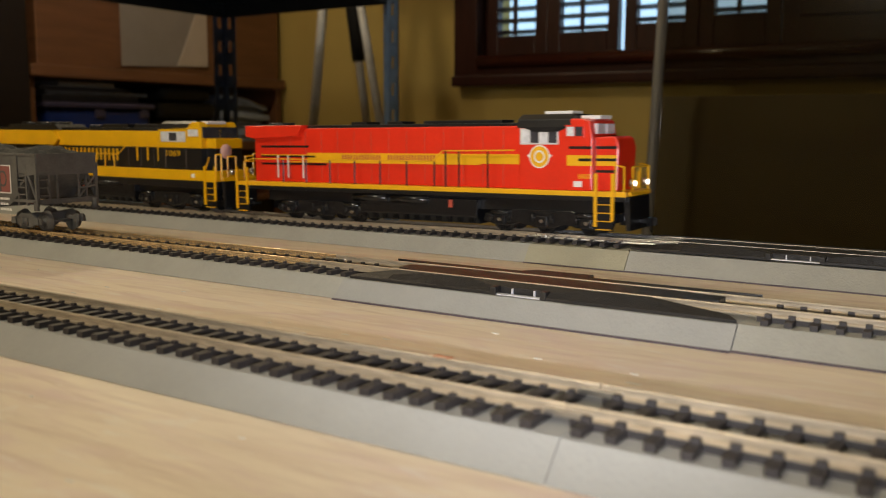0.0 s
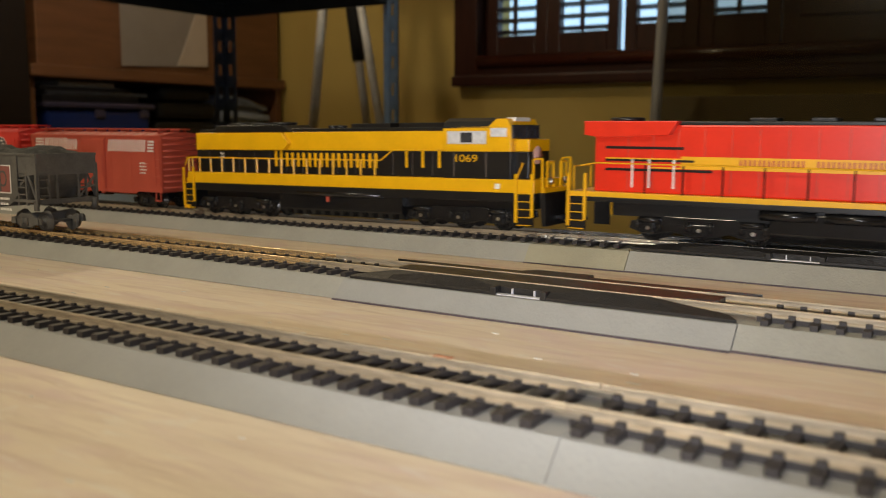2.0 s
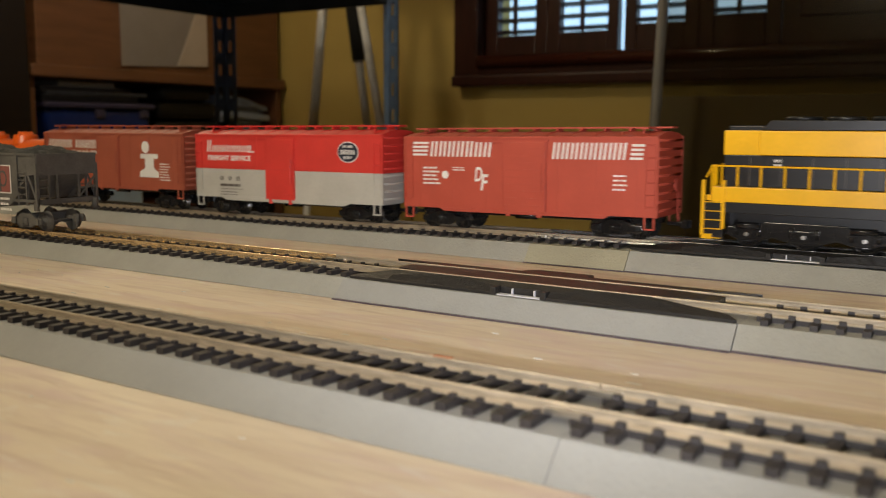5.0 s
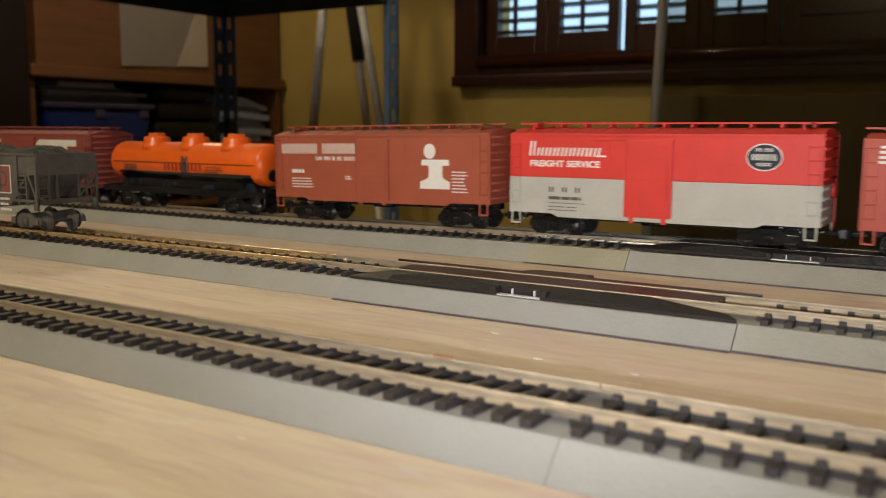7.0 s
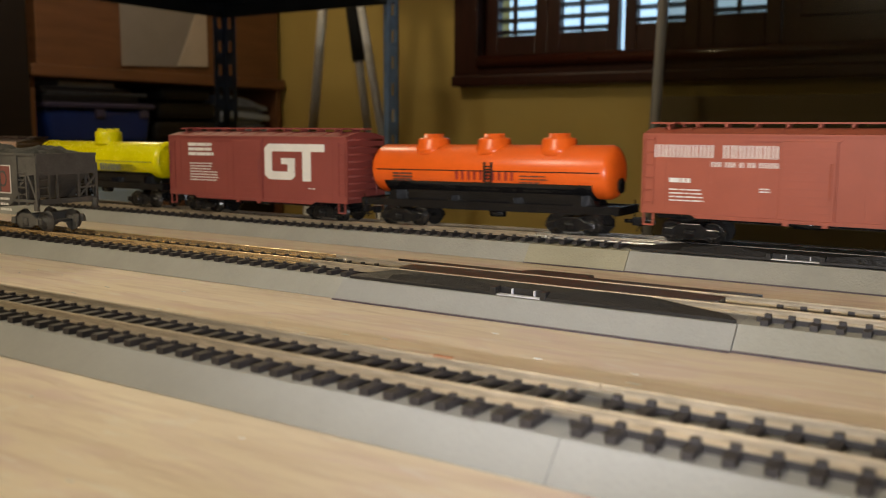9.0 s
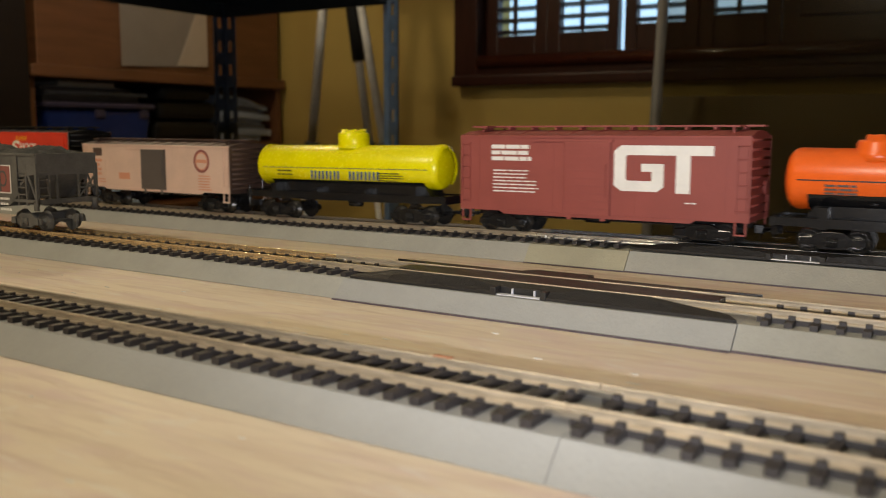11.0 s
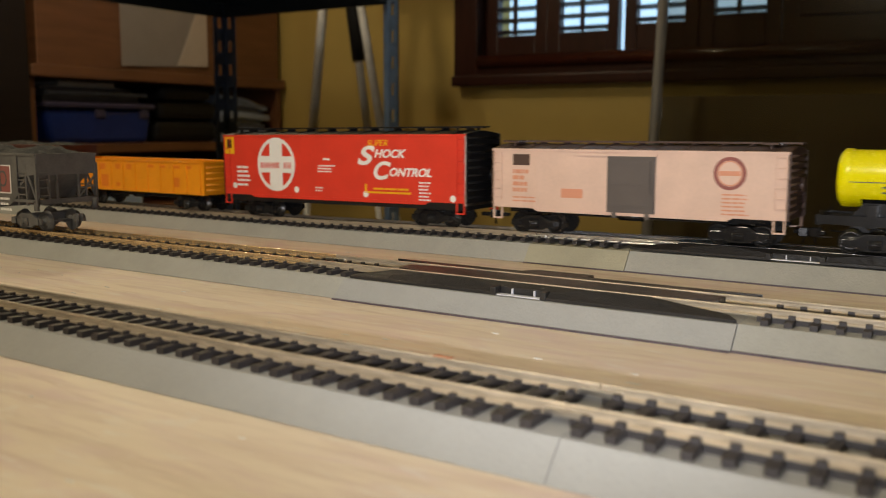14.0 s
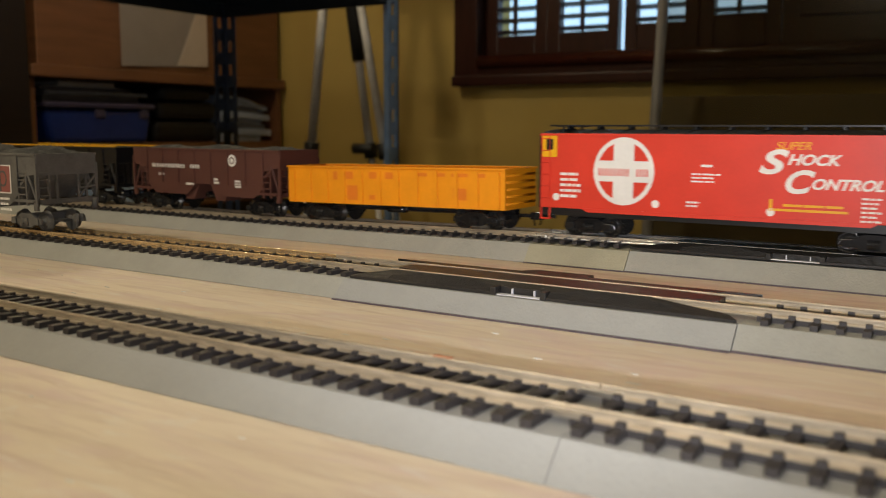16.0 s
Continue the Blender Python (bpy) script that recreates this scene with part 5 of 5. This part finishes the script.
VARNISH = material("varnished_mahogany", (0.05, 0.014, 0.008), 0.16, vary=0.25, scale=8, stretch=(1, 8, 8))
OAK = material("orange_brown_wood", (0.19, 0.082, 0.036), 0.45, vary=0.25, scale=6, stretch=(1, 1, 9))
# dark wood, its colour lowered further for the shade behind the shelf
SHADEWOOD = material("shaded_dark_wood", (0.015, 0.008, 0.005), 0.5, vary=0.3, scale=6, stretch=(1, 1, 9))
# light and shade put into one rack paint: right posts pale, left posts navy
LITSTEEL = material("lit_blue_steel_paint", (0.19, 0.29, 0.47), 0.4, vary=0.3, scale=40, metal=0.0)
SHADESTEEL = material("navy_steel_paint", (0.055, 0.075, 0.125), 0.4, vary=0.3, scale=40)
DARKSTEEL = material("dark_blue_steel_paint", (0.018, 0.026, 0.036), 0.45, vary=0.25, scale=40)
ALU = material("brushed_aluminium", (0.66, 0.65, 0.63), 0.45, metal=0.1, vary=0.15, scale=60)
RUBBER = material("black_plastic", (0.015, 0.015, 0.015), 0.5, vary=0.3)
BINBLUE = material("navy_bin_plastic", (0.012, 0.034, 0.20), 0.2, vary=0.2, scale=12)
LIDGREY = material("violet_grey_plastic", (0.075, 0.066, 0.13), 0.3, vary=0.3, scale=14)
SLATE = material("slate_grey_card", (0.10, 0.105, 0.13), 0.5, vary=0.3, scale=20)
CARD = material("pale_grey_card", (0.36, 0.36, 0.37), 0.7, vary=0.12, scale=20)
BAGBLACK = material("black_nylon", (0.008, 0.008, 0.010), 0.5, vary=0.4, scale=25, bump=0.5, bump_scale=90)
PAPER = material("grey_paper", (0.36, 0.42, 0.55), 0.8, vary=0.2, scale=30)
DARKBOX = material("dark_box_card", (0.03, 0.03, 0.04), 0.6, vary=0.3, scale=20)
OLIVE = material("dark_olive_board", (0.24, 0.185, 0.095), 0.6, vary=0.15, scale=4)
DAY = glow("daylight_backdrop", (0.46, 0.70, 1.0), 1.25)
YW = 2.2


def slab(name, x0, x1, y0, y1, z0, z1, mat, label, category, kind="", bevel=0.0, group=""):
    bm = bmesh.new()
    box(bm, x0, x1, y0, y1, z0, z1, 1, bevel)
    return solo(name, bm, mat, label, category, group, kind)


def room():
    S = "structure"
    slab("floor", -2.6, 2.6, -2.2, YW + 0.2, ZF - 0.1, ZF, FLOOR, "dark floor of the room", "floor", S)
    slab("ceiling", -2.6, 2.6, -2.2, YW + 0.2, ZC, ZC + 0.1, CEIL, "plain pale ceiling", "ceiling", S)
    slab("wall_west", -2.6, -2.42, -2.2, YW, ZF, ZC, WALL, "mustard painted side wall", "wall", S)
    slab("wall_east", 2.42, 2.6, -2.2, YW, ZF, ZC, WALL, "mustard painted side wall", "wall", S)
    slab("wall_south", -2.42, 2.42, -2.2, -2.05, ZF, ZC, WALL, "mustard painted wall", "wall", S)
    # north wall with the window's opening
    bm = bmesh.new()
    x0, x1, z0, z1 = WX0 + 0.05, WX1 - 0.05, WZ0 + 0.05, 1.15
    box(bm, -2.6, x0, YW, YW + 0.2, ZF, ZC, 1)
    box(bm, x1, 2.6, YW, YW + 0.2, ZF, ZC, 1)
    box(bm, x0, x1, YW, YW + 0.2, ZF, z0, 1)
    box(bm, x0, x1, YW, YW + 0.2, z1, ZC, 1)
    solo("wall_north", bm, WALL, "mustard yellow painted wall with a window opening", "wall", "", S)


WX0, WX1, WZ0 = -1.342, 0.35, 0.1780


def window():
    root = thing("window_1", "dark mahogany window with louvred shutters, daylight behind", "window", pose(0, YW, 0), kind="structure")
    zt = 1.2
    bm = bmesh.new()
    box(bm, WX0, WX0 + 0.075, -0.035, 0.0, WZ0 + 0.03, zt, 1, 0.004)
    box(bm, WX1 - 0.075, WX1, -0.035, 0.0, WZ0 + 0.03, zt, 1, 0.004)
    box(bm, WX0 + 0.075, WX1 - 0.075, -0.035, 0.0, WZ0 + 0.03, WZ0 + 0.075, 1, 0.004)
    part("window_frame", bm, MAHOG, root)
    bm = bmesh.new()
    box(bm, WX0, WX1, -0.05, 0.0, WZ0, WZ0 + 0.03, 1, 0.006)
    part("window_sill", bm, MAHOG, root)
    bm = bmesh.new()
    lathe(bm, [(WX0 + 0.08, 0.018), (WX1 - 0.08, 0.018)], (0, -0.034, WZ0 + 0.064), "x", 24, 1)
    part("moulding", bm, VARNISH, root, "round varnished moulding")
    # four shutter panels with slats; the opening of each one
    for a, b, zb in SHUT:
        sh = bmesh.new()
        pa, pb = EDGES[a]
        box(sh, pa, a, 0.01, 0.04, WZ0 + 0.08, zt, 1, 0.003)
        box(sh, b, pb, 0.01, 0.04, WZ0 + 0.08, zt, 1, 0.003)
        box(sh, a, b, 0.01, 0.04, WZ0 + 0.07, zb, 1, 0.003)
        panel = part("shutter", sh, MAHOG, root)
        z = zb + 0.008
        while z < zt:
            sl = bmesh.new()
            prism(sl, [(0.012, z + 0.004), (0.038, z - 0.003), (0.038, z), (0.012, z + 0.007)], a, b, "x", 1)
            part("slat", sl, MAHOG, panel)
            z += 0.031
        rodm = bmesh.new()
        box(rodm, (a + b) / 2 - 0.005, (a + b) / 2 + 0.005, 0.0, 0.01, zb, zt, 1)
        part("tilt_rod", rodm, MAHOG, panel)
    bm = bmesh.new()
    box(bm, -0.478, WX1 - 0.075, 0.01, 0.045, WZ0 + 0.075, zt, 1, 0.003)
    for i in range(3):
        box(bm, -0.44 + i * 0.24, -0.26 + i * 0.24, 0.002, 0.012, WZ0 + 0.14, zt - 0.02, 1, 0.006)
    box(bm, WX0 + 0.07, -0.478, 0.041, 0.06, WZ0 + 0.06, 0.262, 1)
    part("closed_shutter", bm, MAHOG, root, "closed dark panel")
    bm = bmesh.new()
    box(bm, -1.9, 0.9, 0.55, 0.56, -0.4, 1.4, 1)
    solo("backdrop", bm, DAY, "bright hazy daylight outside the window", "backdrop", kind="structure", at=pose(0, YW, 0))


EDGES = {-1.2273: (-1.318, -1.0775), -1.0405: (-1.0770, -0.8780), -0.8295: (-0.8613, -0.6720), -0.6352: (-0.6715, -0.4800)}
SHUT = [(-1.2273, -1.1134, 0.314), (-1.0405, -0.9076, 0.316), (-0.8295, -0.7076, 0.327), (-0.6352, -0.5156, 0.338)]


def steel_post(parent, x, y, sx, sy, z0, z1, mat):
    """Slotted angle post with a row of holes in each flange."""
    bm = bmesh.new()
    w, t = 0.034, 0.003
    z = z0
    while z < z1:
        top = min(z + 0.05, z1)
        for flange in (0, 1):
            for u0, u1, a, b in ((0, w * 0.32, z, top), (w * 0.68, w, z, top), (w * 0.32, w * 0.68, z, z + 0.026)):
                if b > top:
                    b = top
                if flange == 0:
                    box(bm, x + sx * min(u0, u1), x + sx * max(u0, u1), y, y + sy * t, a, b, 1)
                else:
                    box(bm, x, x + sx * t, y + sy * u0, y + sy * u1, a, b, 1)
        z += 0.05
    bmesh.ops.recalc_face_normals(bm, faces=bm.faces)
    return part("post", bm, mat, parent)


def rack():
    root = thing("steel_shelf", "dark blue slotted-angle steel shelf unit standing behind the layout", "shelf", pose(0, 0, ZF))
    xa, xb, ya, yb = -1.488, -1.020, 0.52, 1.445
    for x, y, sx, sy in ((xa, yb, 1, -1), (xb, yb, -1, -1), (xa, ya, 1, 1), (xb, ya, -1, 1)):
        # posts at xb take the lit tone, the others the shaded one
        steel_post(root, x, y, sx, sy, 0.0, -ZF + 0.62, LITSTEEL if x == xb else SHADESTEEL)
    for z in (0.300, -0.55):
        bm = bmesh.new()
        box(bm, xa + 0.004, xb - 0.004, ya + 0.004, yb - 0.004, -ZF + z + 0.03, -ZF + z + 0.036, 1)
        for y in (ya + 0.004, yb - 0.006):
            box(bm, xa + 0.004, xb - 0.004, y, y + 0.002, -ZF + z, -ZF + z + 0.03, 1)
        for x in (xa + 0.004, xb - 0.006):
            box(bm, x, x + 0.002, ya + 0.01, yb - 0.01, -ZF + z, -ZF + z + 0.03, 1)
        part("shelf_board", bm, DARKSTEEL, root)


def bookcase():
    root = thing("bookcase", "orange-brown wooden cabinet with an open cubby full of boxes", "cabinet", pose(-2.0, 0, ZF))
    F = -ZF
    bm = bmesh.new()
    box(bm, -0.40, 0.0, 1.33, 2.17, F + 0.212, F + 0.9, 1, 0.003)
    part("upper_body", bm, OAK, root)
    bm = bmesh.new()
    box(bm, -0.40, 0.02, 1.30, 2.18, F + 0.182, F + 0.212, 1, 0.004)
    part("middle_board", bm, OAK, root)
    for y in (1.30, 2.16):
        bm = bmesh.new()
        box(bm, -0.40, 0.0, y, y + 0.02, 0.0, F + 0.182, 1, 0.002)
        part("side_panel", bm, OAK, root)
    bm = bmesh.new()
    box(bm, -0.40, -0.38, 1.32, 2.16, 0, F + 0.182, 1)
    part("back_panel", bm, SHADEWOOD, root)
    bm = bmesh.new()
    box(bm, -0.38, 0.0, 1.32, 2.16, F - 0.005, F + 0.02, 1, 0.002)
    part("shelf_board", bm, OAK, root)
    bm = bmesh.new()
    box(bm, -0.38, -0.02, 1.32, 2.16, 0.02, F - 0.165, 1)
    part("lower_front", bm, SHADEWOOD, root)
    slab("dark_cupboard", -2.41, -1.97, 0.55, 1.29, ZF, 1.2, SHADEWOOD, "tall dark cupboard beside the cabinet, shade put into its colour", "cupboard", bevel=0.005)
    bm = bmesh.new()
    box(bm, -0.38, 0.0, 1.32, 2.16, F - 0.163, F - 0.150, 1, 0.002)
    part("lower_shelf", bm, OAK, root)
    slab("tray", -2.14, -2.002, 1.485, 1.627, -0.1498, -0.101, material("pale_blue_plastic", (0.50, 0.66, 0.90), 0.4, vary=0.08), "pale blue plastic tray on the lower shelf", "tray", bevel=0.004)
    zs = 0.0205
    # navy bin with a violet-grey lid
    b = thing("storage_bin", "navy plastic storage bin with violet-grey lid inside the cubby", "storage bin", pose(-2.08, 1.518, zs))
    bm = bmesh.new()
    prism(bm, [(-0.150, 0), (0.150, 0), (0.165, 0.088), (-0.165, 0.088)], -0.06, 0.06, "x", 1, 0.012)
    part("tub", bm, BINBLUE, b)
    bm = bmesh.new()
    box(bm, -0.068, 0.070, -0.170, 0.170, 0.089, 0.104, 1, 0.006)
    part("lid", bm, LIDGREY, b)
    for i in range(2):
        bm = bmesh.new()
        box(bm, 0.058, 0.066, -0.02 + i * 0.14, 0.01 + i * 0.14, 0.066, 0.088, 1, 0.003)
        part("clip", bm, LIDGREY, b)
    rnd = random.Random(5)
    z = zs + 0.105
    for y0, y1, h, mat, lab in ((1.350, 1.640, 0.016, DARKBOX, "dark flat tray stacked on the bin"), (1.365, 1.672, 0.011, SLATE, "slate grey folder stacked on the bin"),
                                (1.348, 1.600, 0.010, DARKBOX, "dark flat tray stacked on the bin"), (1.400, 1.569, 0.013, CARD, "pale grey card box on top of the stack")):
        slab("flat_box", -2.14, -2.012 - rnd.uniform(0, 0.015), y0, y1, z, z + h, mat, lab, "box", bevel=0.003, group="stack on the bin")
        z += h + 0.0006
    # black bags slumped on one another
    z = zs
    for i, (y0, y1, h) in enumerate(((1.700, 1.935, 0.062), (1.706, 1.925, 0.052), (1.716, 1.90, 0.045))):
        slab("soft_bag", -2.16, -2.03 + 0.008 * i, y0, y1, z, z + h, BAGBLACK, "black soft bag slumped in the cubby", "bag", bevel=0.018, group="bags in the cubby")
        z += h + 0.0004
    # soft binders that droop at one end
    z = zs
    for i in range(8):
        h, droop, end = rnd.uniform(0.013, 0.021), rnd.uniform(0.002, 0.005) * i, rnd.uniform(2.105, 2.150)
        h = min(h, 0.176 - z)
        ys = [1.945 + (end - 1.945) * k / 6 for k in range(7)]
        dz = [-droop * (k / 6) ** 2.2 for k in range(7)]
        bm = bmesh.new()
        prism(bm, [(y, z + d) for y, d in zip(ys, dz)] + [(y, z + h + d) for y, d in zip(ys[::-1], dz[::-1])], -2.13, -2.012 - rnd.uniform(0, 0.02), "x", 1, 0.002)
        solo("soft_binder", bm, (PAPER, PAPER, SLATE)[i % 3], "drooping grey-blue soft binder lying in the cubby", "binder", "stacked binders")
        z += h + 0.0005


def sheets():
    m1 = material("pale_light_patch", (0.55, 0.46, 0.38), 0.6, vary=0.1, scale=10)
    m2 = material("grey_card", (0.30, 0.26, 0.235), 0.6, vary=0.1, scale=10)
    root = thing("cardboard_sheet", "grey cardboard sheet on the cabinet with a painted patch of light", "cardboard", pose(-1.995, 0, 0))
    bm = bmesh.new()
    prism(bm, [(1.57, 0.222), (1.865, 0.235), (1.865, 0.62), (1.57, 0.62)], -0.002, 0.0, "x", 1)
    part("sheet", bm, m2, root)
    # pale trapezoid: the lamp's pool of light, put in as colour
    bm = bmesh.new()
    prism(bm, [(1.755, 0.232), (1.866, 0.236), (1.866, 0.42), (1.845, 0.42)], 0.0005, 0.003, "x", 1)
    part("light_patch", bm, m1, root)


def tripod():
    root = thing("tripod", "folded silver aluminium camera tripod with black joints", "tripod", pose(0, 1.80, ZF))
    F = -ZF
    for top, low, dy, grip, r in ((-1.5056, -1.549, 0.0, 0, 0.0118), (-1.412, -1.370, 0.05, 1, 0.0100), (-1.3845, -1.309, -0.01, 0, 0.0105)):
        k = (low - top) / 0.355
        at = lambda z: Vector((low + k * (0.003 - z), dy * (0.36 - z), F + z))
        bm = bmesh.new()
        rod(bm, at(-1.0), at(0.02), r * 0.8, 12, 1)
        rod(bm, at(0.0), at(0.62), r, 12, 1)
        lg = part("leg", bm, ALU, root)
        bm = bmesh.new()
        rod(bm, at(-0.012), at(0.026), r * 1.7, 12, 1)
        part("joint", bm, RUBBER, lg)
        if grip:
            bm = bmesh.new()
            rod(bm, at(0.228), at(0.60), r * 1.6, 12, 1)
            part("grip", bm, RUBBER, lg)
    bm = bmesh.new()
    rod(bm, (-1.408, 0.0, F + 0.012), (-1.345, 0.0, F + 0.012), 0.013, 12, 1)
    part("brace_clamp", bm, RUBBER, root)
    bm = bmesh.new()
    box(bm, -1.52, -1.36, -0.03, 0.06, F + 0.60, F + 0.66, 1, 0.008)
    part("head", bm, RUBBER, root)


TUBE = material("grey_tube_paint", (0.16, 0.15, 0.135), 0.5, vary=0.15, scale=20)


def smoked_panel():
    m = bpy.data.materials.new("smoked_acrylic")
    m.use_nodes = True
    n, l = m.node_tree.nodes, m.node_tree.links
    out = n["Material Output"]
    tr, gl, mx, fr = n.new("ShaderNodeBsdfTransparent"), n.new("ShaderNodeBsdfGlossy"), n.new("ShaderNodeMixShader"), n.new("ShaderNodeFresnel")
    tr.inputs[0].default_value = (0.62, 0.61, 0.57, 1)
    gl.inputs["Roughness"].default_value = 0.12
    fr.inputs[0].default_value = 1.3
    l.new(fr.outputs[0], mx.inputs[0])
    l.new(tr.outputs[0], mx.inputs[1])
    l.new(gl.outputs[0], mx.inputs[2])
    l.new(mx.outputs[0], out.inputs[0])
    root = thing("screen", "smoked clear screen in a slim grey metal frame, leaning", "screen", pose(-0.584, 1.55, ZF))
    bm = bmesh.new()
    rod(bm, (0, 0, 0.0), (0.068, 0, -ZF + 0.75), 0.0092, 12, 1)
    part("frame_tube", bm, TUBE, root)
    bm = bmesh.new()
    prism(bm, [(0.011, 0.0), (2.2, 0.0), (2.2, -ZF + 0.75), (0.079, -ZF + 0.75)], -0.002, 0.002, "y", 1)
    part("sheet", bm, m, root, "smoked transparent sheet")
    slab("board", -0.66, 1.6, 1.86, 1.88, ZF, 0.132, OLIVE, "dark olive board standing behind the screen", "board", bevel=0.002)


window_built = (room(), window(), rack(), bookcase(), tripod(), sheets(), smoked_panel())
loco_red()
loco_yellow()
freight()
tankers()
gondola()
hoppers()


# ---------------- what moves ----------------
def way(t):
    i = min(int(t * 2), len(WAY) - 2)
    u = t * 2 - i
    p0, p1, p2, p3 = WAY[max(i - 1, 0)], WAY[i], WAY[i + 1], WAY[min(i + 2, len(WAY) - 1)]
    m1 = (p2 - p0) / (2 if i else 1)
    m2 = (p3 - p1) / (2 if i < len(WAY) - 2 else 1)
    return (2 * u ** 3 - 3 * u * u + 1) * p1 + (u ** 3 - 2 * u * u + u) * m1 + (3 * u * u - 2 * u ** 3) * p2 + (u ** 3 - u * u) * m2


def motions():
    for car, x in CARS:
        rows = []
        for i in range(97):
            at = x + way(i / 6)
            up, down = lift(at + 0.05), lift(at - 0.05)
            rows.append((i / 6, pose(at, Y_FAR, RAIL_TOP + (up + down) / 2, 0, -math.degrees((up - down) / 0.1), 0)))
        walk(car, rows)
    for ob, x, r in WHEELS:
        rows = []
        for f in range(481):
            turn = way(f / 30) / (r * MM)
            rows.append((f / 30, pose(x * MM, 0, r * MM, 0, math.degrees(turn) % 360, 0)))
        walk(ob, rows)


motions()
